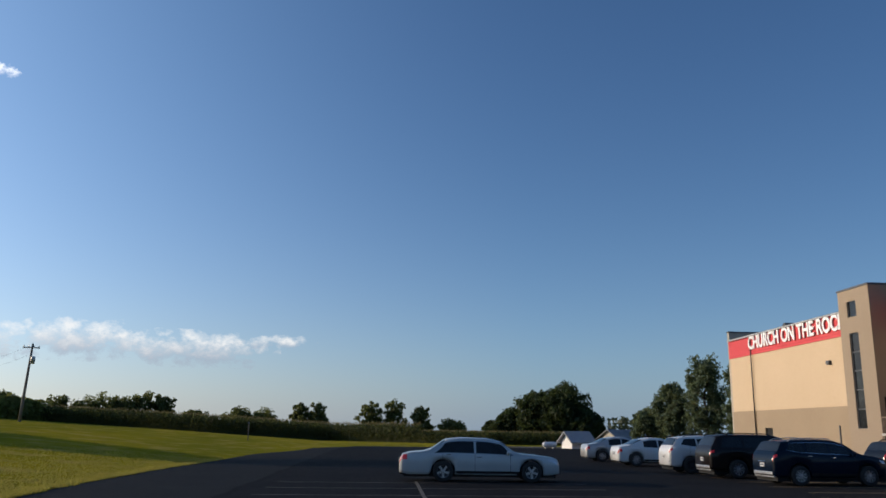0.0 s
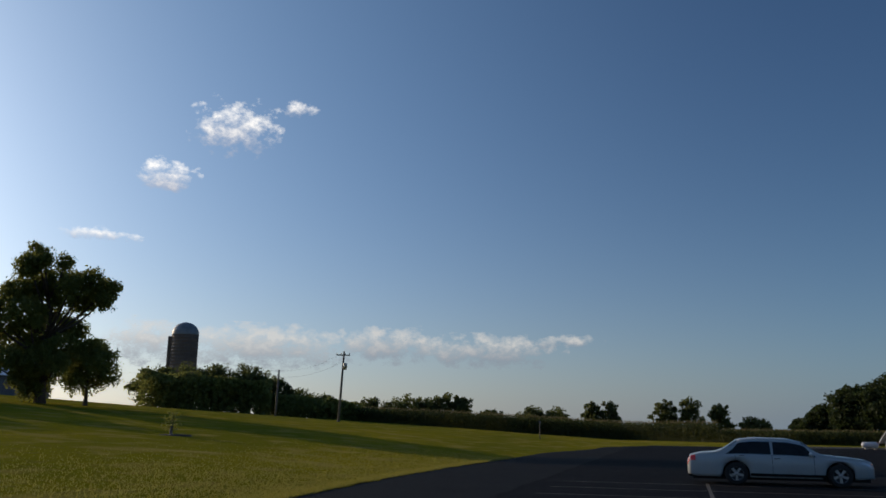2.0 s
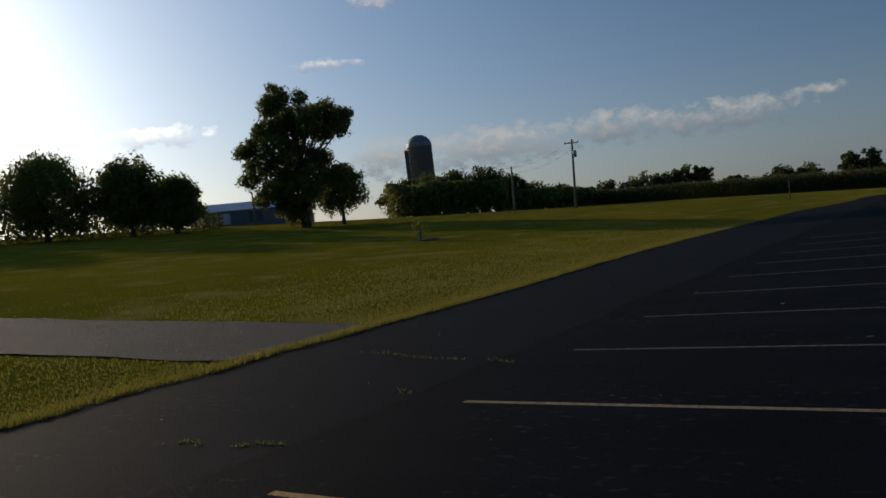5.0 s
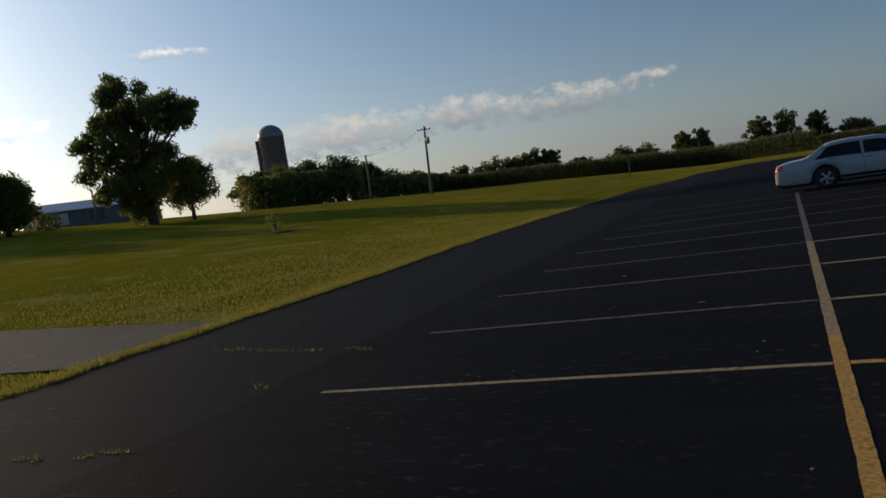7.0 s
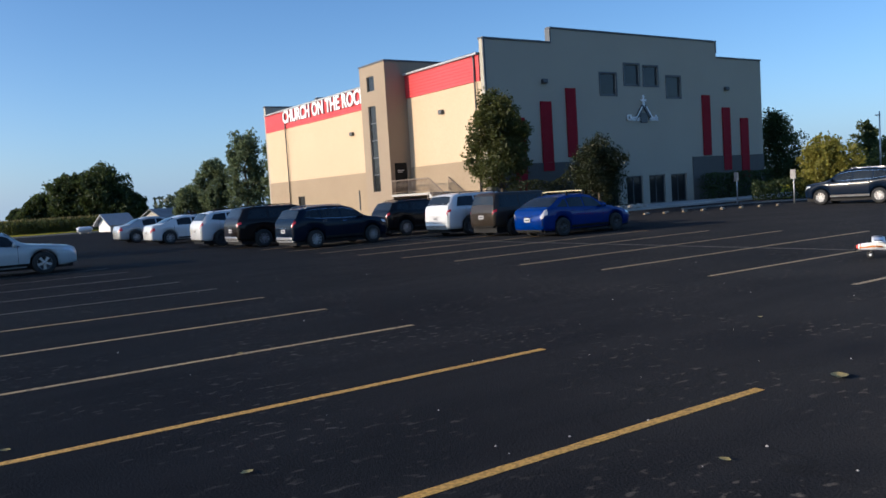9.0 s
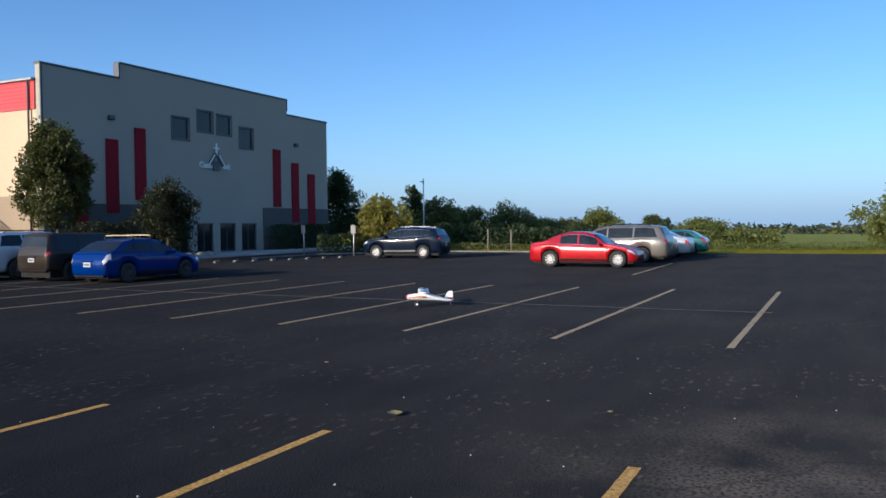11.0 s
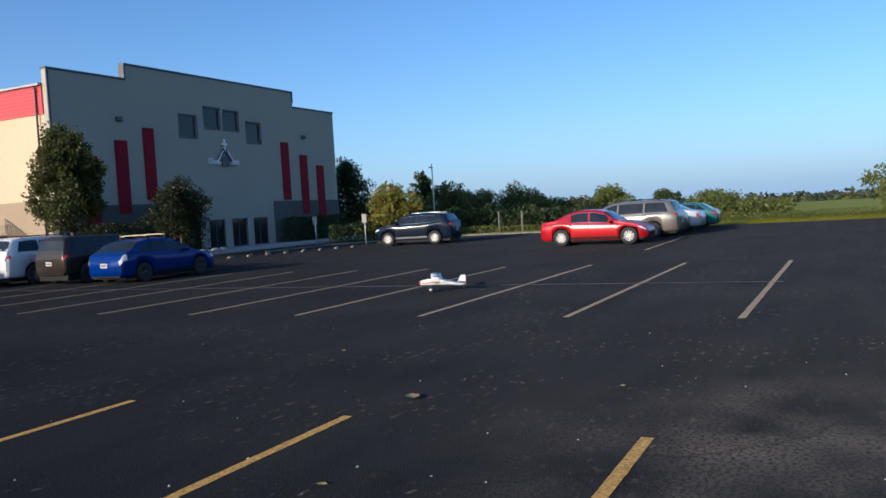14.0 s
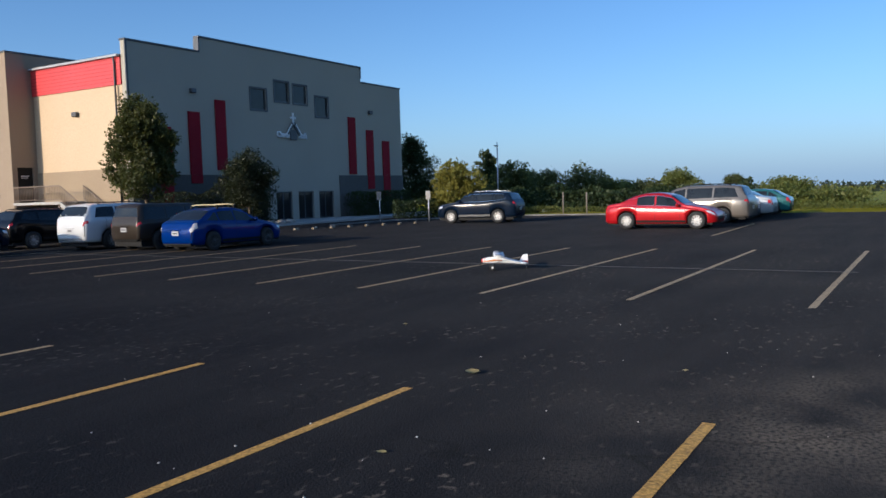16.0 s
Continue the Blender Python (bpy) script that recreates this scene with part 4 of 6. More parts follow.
def build_car(shape, name, colour, label, m, rim="alloy", lower=None, trim="plastic", rack=False, group="parked cars", chrome_line=False, tail="tail", spokes=10, scale=1.0):
    sp = SHAPES[shape]
    L, W, r = sp["L"], sp["W"], sp["r"]
    axles = (sp["ax"], sp["ax"] + sp["wb"])
    mid = sum(axles) / 2
    root = thing(name, label, {"limo_sedan": "car", "sedan": "car", "hatch": "car", "minivan": "van"}.get(shape, "suv"), group, m @ Matrix.Scale(scale, 4))
    plan = [(0, 0.66), (0.012, 0.78), (0.04, 0.895), (0.09, 0.952), (0.2, 0.984), (0.45, 1.0), (0.7, 0.995), (0.88, 0.966), (0.95, 0.93), (0.985, 0.87), (1, 0.77)]

    def low(s):
        x, z = s * L, sp["sill"]
        z += 0.04 * (1 - smoothstep(0, 0.08, s)) + 0.06 * smoothstep(0.94, 1, s)
        for a in axles:
            d = abs(x - a)
            if d < r * 1.16:
                z = max(z, r + math.sqrt((r * 1.16) ** 2 - d * d) * 0.97)
        return z

    def section(s):
        """Half section from the keel to the roof's middle, as (y, z)."""
        zt, w = curve_at(sp["top"], s), W / 2 * curve_at(plan, s)
        zb = min(curve_at(sp["belt"], s), zt - 0.035)
        zl = min(low(s), zb - 0.08)
        cab = min(max((zt - zb - 0.10) / 0.35, 0), 1)
        wt = w * (0.93 - 0.185 * cab)
        q = [(0, zl), (w * 0.86, zl), (w * 0.935, zl + 0.015)]
        for v, k in ((0.14, 0.962), (0.35, 0.983), (0.62, 1.0), (0.82, 0.992), (0.93, 0.974), (1.0, 0.950)):
            q.append((w * k, zl + 0.015 + (zb - zl - 0.015) * v))
        for v in (0.08, 0.35, 0.65, 0.92):
            q.append((w * 0.945 + (wt - w * 0.945) * (v ** 1.12), zb + (zt - 0.07 * cab - 0.02 - zb) * v))
        q += [(wt * 0.965, zt - 0.035 * cab - 0.008), (wt * 0.86, zt - 0.012), (wt * 0.5, zt - 0.001), (0, zt + 0.004)]
        return q

    stations = set(round(i / 44, 4) for i in range(45)) | {0.006, 0.014, 0.03, 0.985, 0.993}
    for a in axles:
        for k in range(-8, 9):
            stations.add(round((a + r * 1.16 * math.sin(k * math.pi / 16.01)) / L, 4))
    stations = sorted(s for s in stations if 0 <= s <= 1)
    n = len(section(0.5))

    def put(s, q):
        return Vector((mid - s * L, q[0], q[1]))

    def surf(s, v, side, off):
        a = section(s)
        i = min(int(v), n - 2)
        q = [a[i][k] + (a[i + 1][k] - a[i][k]) * (v - i) for k in (0, 1)]
        e = 0.004
        b = section(min(s + e, 1))
        q2 = [b[i][k] + (b[i + 1][k] - b[i][k]) * (v - i) for k in (0, 1)]
        p = Vector((mid - s * L, q[0], q[1]))
        du = Vector((-(min(s + e, 1) - s) * L or -1e-4, q2[0] - q[0], q2[1] - q[1]))
        dv = Vector((0, a[i + 1][0] - a[i][0], a[i + 1][1] - a[i][1]))
        nn = dv.cross(du).normalized()
        if nn.y * 1.0 + nn.z * 0.6 < 0:
            nn = -nn
        p = p + nn * off
        p.y *= side
        return p

    verts, faces = [], []
    ring = 2 * n - 2
    for s in stations:
        q = section(s)
        verts += [put(s, p) for p in q] + [put(s, (-p[0], p[1])) for p in q[1:-1][::-1]]
    for i in range(len(stations) - 1):
        for k in range(ring):
            a, b = i * ring + k, i * ring + (k + 1) % ring
            faces.append((a, a + ring, b + ring, b))
    faces.append(tuple(range(ring)))
    faces.append(tuple((len(stations) - 1) * ring + k for k in range(ring))[::-1])
    body = mesh_ob("body", verts, faces, PAINT[colour], root, smooth=True)
    bm = bmesh.new()
    bm.from_mesh(body.data)
    bmesh.ops.recalc_face_normals(bm, faces=bm.faces)
    bm.to_mesh(body.data)
    bm.free()

    def patch(pname, s0b, s0t, s1b, s1t, v0, v1, side, mat, off=0.006, nu=8, nv=4, plabel="", parent=None):
        pv, pf = [], []
        for j in range(nv + 1):
            v = v0 + (v1 - v0) * j / nv
            a, b = s0b + (s0t - s0b) * j / nv, s1b + (s1t - s1b) * j / nv
            for i in range(nu + 1):
                pv.append(surf(a + (b - a) * i / nu, v, side, off))
        for j in range(nv):
            for i in range(nu):
                k = j * (nu + 1) + i
                f = (k, k + 1, k + nu + 2, k + nu + 1)
                pf.append(f if side > 0 else f[::-1])
        return mesh_ob(pname, pv, pf, mat, parent or root, plabel, smooth=True)

    def roof_patch(pname, sa, sb, mat, wide=0.97, off=0.007):
        """A pane over the whole width between two stations (windscreen, rear window)."""
        pv, pf, nu, nv = [], [], 6, 8
        for i in range(nu + 1):
            s = sa + (sb - sa) * i / nu
            for j in range(nv + 1):
                t = -1 + 2 * j / nv
                p = surf(s, n - 1 - 0.001 - abs(t) * 3.3 * wide, 1 if t >= 0 else -1, off)
                pv.append(p)
        for i in range(nu):
            for j in range(nv):
                k = i * (nv + 1) + j
                pf.append((k, k + nv + 1, k + nv + 2, k + 1))
        return mesh_ob(pname, pv, pf, mat, root, "dark tinted glass", smooth=True)

    g = sp["glass"]
    roof_patch("windscreen", g[0] + 0.008, g[1], M["glass"])
    roof_patch("rear_window", g[2] + 0.004, g[3] - 0.004, M["glass"], 0.93)
    # side windows, split by pillars
    cuts = [sp["side"][0], *sp["pillars"], sp["side"][1]]
    slope = (g[1] - g[0]) * 0.62
    for side in (1, -1):
        for i in range(len(cuts) - 1):
            a, b = cuts[i] + (0.006 if i else 0), cuts[i + 1] - (0.006 if i < len(cuts) - 2 else 0)
            at = a + (slope if i == 0 else 0.004)
            bt = b - ((g[3] - g[2]) * 0.75 if i == len(cuts) - 2 else 0.0)
            if bt - at > 0.015:
                patch("side_window", a, at, b, bt, 9.1, 12.0, side, M["glass"], plabel="dark tinted glass")
        if chrome_line:
            patch("window_trim", cuts[0] - 0.005, cuts[0] - 0.004, cuts[-1] + 0.006, cuts[-1] + 0.006, 8.75, 9.02, side, M["chrome"], 0.008, 14, 1, "chrome window line")
            patch("window_trim", cuts[0] + slope + 0.005, cuts[0] + slope + 0.008, cuts[-1] - 0.03, cuts[-1] - 0.035, 12.02, 12.16, side, M["chrome"], 0.008, 14, 1, "chrome window line")
        for c in (cuts[0] + 0.015, *[p for p in cuts[1:-1] if p < 0.66], sp["side"][1] - 0.09 if shape != "limo_sedan" else 0.73):
            patch("door_seam", c, c, c + 0.0022, c + 0.0022, 2.4, 8.9, side, M["plastic"], 0.002, 1, 7)
        for c in [p for p in (cuts[1] - 0.025, (0.715 if len(cuts) > 2 else 0.7) - 0.02)]:
            p = surf(c, 6.6, side, 0.02)
            part("door_handle", box_bm(p.x - 0.09, p.x + 0.09, p.y - 0.015, p.y + 0.015, p.z - 0.012, p.z + 0.012, 0.006), M["chrome"] if chrome_line else PAINT[colour], root)
        patch("rocker_trim", (axles[0] + r * 1.2) / L, (axles[0] + r * 1.2) / L, (axles[1] - r * 1.2) / L, (axles[1] - r * 1.2) / L, 1.9, 3.2, side, M[trim], 0.005, 8, 2, "lower sill trim")
        # mirror
        p = surf(cuts[0] + 0.03, 8.9, side, 0.0)
        bm = bmesh.new()
        bmesh.ops.create_icosphere(bm, subdivisions=2, radius=1)
        bmesh.ops.transform(bm, matrix=Matrix.LocRotScale((p.x, p.y + side * 0.13, p.z + 0.07), None, (0.075, 0.125, 0.085)), verts=bm.verts)
        part("mirror", bm, PAINT[colour], root, smooth=True)
        # lamps wrap round the corners
        tall = shape in ("suv", "large_suv", "boxy_suv", "minivan")
        head_s = (0.012, 0.075)
        patch("headlight", head_s[0], head_s[0] + 0.01, head_s[1], head_s[1] + 0.015, 6.2, 8.2, side, M["head"], 0.006, 5, 3, "clear lens")
        ts = (0.966, 0.998) if tall else (0.952, 0.999)
        patch("tail_light", ts[0], ts[0], ts[1], ts[1], 6.5 if tall else 5.6, 8.3 if tall else 8.3, side, M[tail], 0.006, 4, 4, "red lens" if tail == "tail" else "clear lens")
    # rear plate, bumpers, keel
    q = section(1.0)
    zr = q[4][1]
    part("rear_bumper", box_bm(mid - L + 0.02, mid - L + 0.25, -W * 0.37, W * 0.37, q[0][1] - 0.07, q[0][1] + 0.05, 0.03), M["plastic"] if lower is None else M[lower], root, "rear bumper trim")
    if lower:
        part("bumper_insert", box_bm(mid - L - 0.015, mid - L + 0.12, -W * 0.36, W * 0.36, q[0][1] + 0.02, q[0][1] + 0.15, 0.03), M[lower], root, "silver bumper insert")
    # hatch lid seams and the panel lip above the plate
    for side in (1, -1):
        if tall or shape == "hatch":
            patch("hatch_seam", 0.9915, 0.9915, 0.9945, 0.9945, 3.4, 8.6, side, M["plastic"], 0.003, 1, 6)
    part("plate_lip", box_bm(mid - L - 0.03, mid - L + 0.03, -0.26, 0.26, zr + 0.27, zr + 0.31, 0.012), M["chrome"] if chrome_line else PAINT[colour], root)
    plate = part("number_plate", box_bm(mid - L - 0.022, mid - L - 0.005, -0.155, 0.155, zr + 0.10, zr + 0.25, 0.004), M["plate"], root, "white plate with plain bar")
    part("plate_bar", box_bm(mid - L - 0.027, mid - L - 0.0225, -0.11, 0.11, zr + 0.15, zr + 0.20), M["trim"], plate)
    f = section(0.0)
    part("grille", box_bm(mid - 0.03, mid + 0.012, -W * 0.22, W * 0.22, f[4][1], f[8][1] - 0.03, 0.01), M["plastic"], root, "dark grille")
    part("keel", box_bm(mid - L + 0.15, mid - 0.15, -W * 0.40, W * 0.40, 0.17, 0.55), M["plastic"], root)
    # wheels
    for ax in axles:
        for side in (1, -1):
            wheel = new("wheel")
            wheel.parent = root
            wheel.location = (mid - ax, side * (W / 2 - 0.115), r)
            t = 0.105
            prof = [(r * 0.64, -t), (r * 0.90, -t), (r * 0.985, -t * 0.75), (r, -t * 0.4), (r, t * 0.4), (r * 0.985, t * 0.75), (r * 0.90, t), (r * 0.64, t)]
            lathe("tyre", prof, 26, M["rubber"], wheel, "black tyre", "y")
            lathe("rim", [(r * 0.645, -t * 0.8), (r * 0.66, side * t * 0.9), (r * 0.60, side * t * 0.93), (r * 0.57, side * t * 0.45), (0.001, side * t * 0.40)], 22, M["dark_alloy"] if rim == "dark_alloy" else M["rim_dish"], wheel, "", "y")
            for k in range(spokes):
                half = 0.19 / spokes
                bm = box_bm(0.02, r * 0.61, -0.012, 0.014, -half, half, 0.006)
                for v in bm.verts:
                    v.co.z *= 0.85 + 0.5 * v.co.x / r
                bmesh.ops.transform(bm, matrix=Matrix.Translation((0, side * t * 0.72, 0)) @ Matrix.Rotation(k * 2 * math.pi / spokes + 0.3, 4, "Y"), verts=bm.verts)
                part("spoke", bm, M[rim], wheel)
            lathe("hub_cap", [(0.055, side * t * 0.70), (0.052, side * t * 0.90), (0.001, side * t * 0.93)], 12, M[rim], wheel, "", "y")
            lathe("rim_lip", [(r * 0.575, side * t * 0.80), (r * 0.66, side * t * 0.94), (r * 0.665, side * t * 0.80)], 22, M[rim], wheel, "", "y")
    if rack:
        for sx in (0.52, 0.70):
            x = mid - sx * L
            z = curve_at(sp["top"], sx) + 0.11
            tube_ob("roof_bar", [(x, -W * 0.36, z - 0.02), (x, -W * 0.2, z), (x, W * 0.2, z), (x, W * 0.36, z - 0.02)], 0.022, M["rack"], root, "pale yellow roof bar")
            for side in (1, -1):
                part("bar_foot", box_bm(x - 0.04, x + 0.04, side * W * 0.345 - 0.03, side * W * 0.345 + 0.03, z - 0.14, z - 0.01, 0.01), M["plastic"], root)
    elif shape in ("suv", "large_suv", "minivan"):
        for side in (1, -1):
            pts = [(mid - s * L, side * W * 0.335, curve_at(sp["top"], s) + h) for s, h in ((0.47, -0.02), (0.50, 0.035), (0.66, 0.045), (0.82, 0.035), (0.85, -0.03))]
            tube_ob("roof_rail", pts, 0.018, M["alloy" if chrome_line else "plastic"], root)
    return root


CARS = [
    ("limo_sedan", "luxury_sedan", "pearl", "white four-door luxury sedan with dark tinted windows", (2.8, 28.9, 0, 0, 0, -2), dict(chrome_line=True, spokes=5)),
    ("suv", "crossover", "navy", "dark navy crossover with alloy wheels parked on asphalt", (14.55, 28.3, 0, 0, 0, 4), dict(chrome_line=True, lower="alloy", scale=0.92)),
    ("large_suv", "large_suv", "maroon", "dark brown three-row suv parked between other cars", (14.35, 32.4, 0, 0, 0, 1), dict(lower="alloy", scale=0.95)),
    ("suv", "white_crossover", "white", "white crossover with dark windows and dark wheels", (13.8, 36.0, 0, 0, 0, 0), dict(rim="dark_alloy", scale=0.95)),
    ("sedan", "white_sedan", "white", "white four-door sedan parked at the end of a row", (13.6, 43.0, 0, 0, 0, 0), dict()),
    ("sedan", "silver_sedan", "silver", "silver grey sedan parked beside a white sedan", (13.4, 49.0, 0, 0, 0, 0), dict()),
    ("suv", "black_suv", "black", "black compact suv near the tower", (20.2, 30.85, 0, 0, 0, 0), dict(scale=0.92)),
    ("large_suv", "white_suv", "white", "large white suv with dark rear window", (20.8, 26.85, 0, 0, 0, 1.5), dict(lower="alloy", scale=0.96)),
    ("boxy_suv", "boxy_suv", "pewter", "boxy dark bronze suv with upright rear window", (20.75, 24.15, 0, 0, 0, 1), dict(rim="dark_alloy", scale=0.94)),
    ("hatch", "blue_hatchback", "blue", "bright blue hatchback with pale roof bars", (20.75, 21.5, 0, 0, 0, 1), dict(rim="dark_alloy", rack=True, tail="clear_tail")),
    ("suv", "blue_suv", "navy", "dark blue suv with silver rails and alloy wheels", (39.3, 21.15, 0, 0, 0, 96), dict(chrome_line=True, trim="alloy")),
    ("sedan", "red_sedan", "red", "bright metallic red sedan with alloy wheels in sunlight", (32.9, 9.1, 0, 0, 0, -90.5), dict(chrome_line=True, scale=1.0)),
    ("minivan", "minivan", "champagne", "champagne silver minivan with dark windows", (37.6, 9.15, 0, 0, 0, 87), dict(scale=0.97)),
    ("sedan", "grey_sedan", "grey", "dark grey sedan parked beside a minivan", (40.3, 9.2, 0, 0, 0, 92), dict()),
    ("sedan", "bright_sedan", "silver", "silver sedan catching the low sun", (43.0, 8.85, 0, 0, 0, 89), dict()),
    ("hatch", "teal_hatchback", "teal", "teal green hatchback at the end of the row", (47.0, 8.4, 0, 0, 0, 90), dict(scale=0.96)),
]
for shape, name, colour, label, at, extra in CARS:
    build_car(shape, name, colour, label, pose(*at), **extra)


# ---- trees, hedges, corn ----
def leaf_fan(verts, faces, p, size, rng):
    """One leaf clump card: a bent quad pair of uneven outline."""
    n = Vector((rng.gauss(0, 1), rng.gauss(0, 1), rng.gauss(0, 1))).normalized()
    u = n.orthogonal().normalized()
    u = Matrix.Rotation(rng.uniform(0, 6.28), 3, n) @ u
    w = n.cross(u)
    a, b = size * rng.uniform(0.6, 1.2), size * rng.uniform(0.35, 0.7)
    k = len(verts)
    verts += [p - u * a, p - w * b + n * b * 0.3, p + u * a * 0.9 + n * b * 0.2, p + w * b * 0.9]
    faces += [(k, k + 1, k + 2), (k, k + 2, k + 3)]


def build_tree(name, label, at, height, crown_w, crown_base, mat, seed, leaves=3500, leaf=0.22, lobes=9, trunk_r=None, shape="round", category="tree", group="", depth_w=None, lobe_r=0.45, lobe_list=(), turn=None):
    """A tapered trunk with limbs and a crown of many clumped leaves round uneven lobes."""
    rng = random.Random(seed)
    root = thing(name, label, category, group, pose(*at, 0, 0, rng.uniform(0, 360) if turn is None else turn))
    r0 = trunk_r or height * 0.022
    tv, tf = [], []
    pts = [Vector((0, 0, -0.3))]
    for i in range(1, 7):
        z = height * 0.8 * i / 6
        pts.append(Vector((rng.gauss(0, 0.02) * z, rng.gauss(0, 0.02) * z, z)))
    tube(tv, tf, pts, [r0 * (1.35 if i == 0 else 1 - 0.14 * i) for i in range(7)], 8)
    centres = []
    hw, hd = crown_w / 2, (depth_w or crown_w) / 2
    ch = height - crown_base
    if lobe_list:
        lobes = len(lobe_list)
    for i in range(lobes):
        if lobe_list:
            dx, z, rr = lobe_list[i]
            c = Vector((dx, rng.uniform(-0.28, 0.28) * crown_w * (1 - abs(dx) / crown_w), z))
            centres.append((c, Vector((rr, rr, rr * 0.85))))
            base = pts[min(max(int((z - rr * 2 - 0.2 * abs(dx)) / height * 7), 1), 5)]
            tube(tv, tf, [base, base.lerp(c, 0.55) + Vector((0, 0, -0.03 * ch)), c], [r0 * 0.42, r0 * 0.25, r0 * 0.08], 5)
            continue
        f = (i + 0.5) / lobes
        z = crown_base + ch * (0.12 + 0.80 * f)
        if shape == "cone":
            reach = 0.72 * (1 - f) ** 0.75 + 0.05
        elif shape == "ovoid":
            reach = 0.64 * (1 - f) ** 0.55 * min(1, 0.62 + 1.6 * f) + 0.03
        elif shape == "spread":
            reach = 0.66 * math.sqrt(max(0.03, 1 - (2 * f - 0.72) ** 2 * 0.62))
        else:
            reach = 0.62 * math.sqrt(max(0.05, 1 - (2 * f - 0.85) ** 2 * 0.9))
        ang = i * 2.4 + rng.uniform(-0.5, 0.5)
        d = reach * rng.uniform(0.55, 1.0)
        c = Vector((math.cos(ang) * hw * d, math.sin(ang) * hd * d, z))
        rad = Vector((hw, hd, ch * 0.5)) * rng.uniform(lobe_r * 0.72, lobe_r * 1.15) * (0.75 if shape in ("cone", "ovoid") and f > 0.6 else 1)
        centres.append((c, rad))
        base = pts[2 + int(f * 3.9)]
        mid = base.lerp(c, 0.5) + Vector((0, 0, -0.05 * ch))
        tube(tv, tf, [base, mid, c], [r0 * 0.42, r0 * 0.25, r0 * 0.08], 5)
    mesh_ob("trunk", tv, tf, M["bark"], root, "grey brown bark", smooth=True)
    lv, lf = [], []
    clumps = max(12, leaves // 45)
    for i in range(clumps):
        c, rad = centres[i % lobes]
        if lobe_list:
            c, rad = rng.choices(centres, [k[1].x ** 2 for k in centres])[0]
        d = Vector((rng.gauss(0, 1), rng.gauss(0, 1), rng.gauss(0, 1))).normalized() * rng.uniform(0.55, 1.0)
        p = c + Vector((d.x * rad.x, d.y * rad.y, d.z * rad.z))
        p.z = max(p.z, crown_base * 0.85)
        cr = max(leaf * 1.7, (0.055 if lobe_list else 0.07 if shape == "ovoid" else 0.105) * crown_w * rng.uniform(0.55, 1.2))
        for k in range(leaves // clumps):
            q = p + Vector((rng.gauss(0, 1), rng.gauss(0, 1), rng.gauss(0, 1))).normalized() * (cr * rng.random() ** 0.45)
            leaf_fan(lv, lf, q, leaf * rng.uniform(0.6, 1.3), rng)
    mesh_ob("crown", lv, lf, mat, root)
    return root


def build_hedge(name, label, line, height, width, mat, seed, per_m=90, leaf=0.16, category="hedge", base=None, vary=0.35):
    """A run of shrubs along a line of (x, y): many leaves over an uneven top."""
    rng = random.Random(seed)
    lv, lf = [], []
    for (xa, ya), (xb, yb) in zip(line, line[1:]):
        seg = math.hypot(xb - xa, yb - ya)
        nx, ny = -(yb - ya) / seg, (xb - xa) / seg
        for _ in range(int(seg * per_m)):
            t, o = rng.random(), rng.gauss(0, 0.33) * width
            x, y = xa + (xb - xa) * t + nx * o, ya + (yb - ya) * t + ny * o
            h = height * (1 - vary + vary * 2 * (0.5 + 0.5 * noise.noise((x * 0.35 * 3 / max(height, 2), y * 0.35 * 3 / max(height, 2), seed))))
            h *= 1 - 0.5 * (abs(o) / width) ** 2
            f = 1 - rng.random() ** 2.0 if rng.random() < 0.45 else rng.random()
            z0 = land(x, y) if base is None else base
            leaf_fan(lv, lf, Vector((x, y, z0 + h * f)), leaf * rng.uniform(0.6, 1.4), rng)
    ob = mesh_ob(name, lv, lf, mat)
    return tagged(ob, label, category)


def polar(az, d):
    """A place on the land by bearing (degrees to the left of ahead) and distance."""
    x, y = -math.sin(radians(az)) * d, math.cos(radians(az)) * d
    return (x, y, land(x, y))


def tops(az, d, el):
    """Height over the land of a thing whose top stands el degrees over eye level."""
    return 1.75 + d * math.tan(radians(el)) - polar(az, d)[2]


# big lawn trees on the rise
COTTONWOOD = [(-1.6, 13.5, 0.5), (-0.7, 11.2, 1.0), (1.6, 11.4, 0.8), (1.4, 10.2, 1.0), (3.7, 9.9, 0.8), (-1.4, 10.4, 1.0), (-3.7, 9.3, 0.8), (-1.8, 12.9, 0.8), (-2.0, 12.0, 1.2), (-0.9, 12.6, 0.8), (0.2, 11.2, 1.3), (0.8, 12.3, 0.7), (2.9, 11.0, 1.3), (4.6, 10.5, 1.1), (4.3, 9.2, 0.8), (2.4, 9.2, 1.2), (-2.9, 9.9, 1.2), (-4.6, 8.6, 1.1), (-5.4, 8.1, 0.7),
              (-1.6, 10.2, 1.3), (0.9, 9.6, 1.2), (-3.8, 6.6, 1.5), (-4.9, 5.1, 1.0), (-1.7, 7.8, 1.8), (0.6, 7.2, 1.8), (2.3, 6.9, 1.0), (-2.5, 5.6, 1.3), (-0.6, 5.4, 1.8), (1.3, 5.0, 1.3), (-2.8, 3.6, 1.4), (-0.6, 3.6, 1.7), (1.0, 3.3, 1.1), (-4.1, 3.3, 0.8), (-1.6, 2.0, 1.1), (0.2, 1.9, 1.0), (-0.8, 1.0, 0.9)]
build_tree("cottonwood_tree", "tall dark green tree with open branching crown on the lawn", polar(42.5, 82), 14.0, 12.0, 0.6, M["leaf"], 11, 56000, 0.17, 20, 0.42, "spread", "tree", lobe_list=COTTONWOOD, turn=42.5)
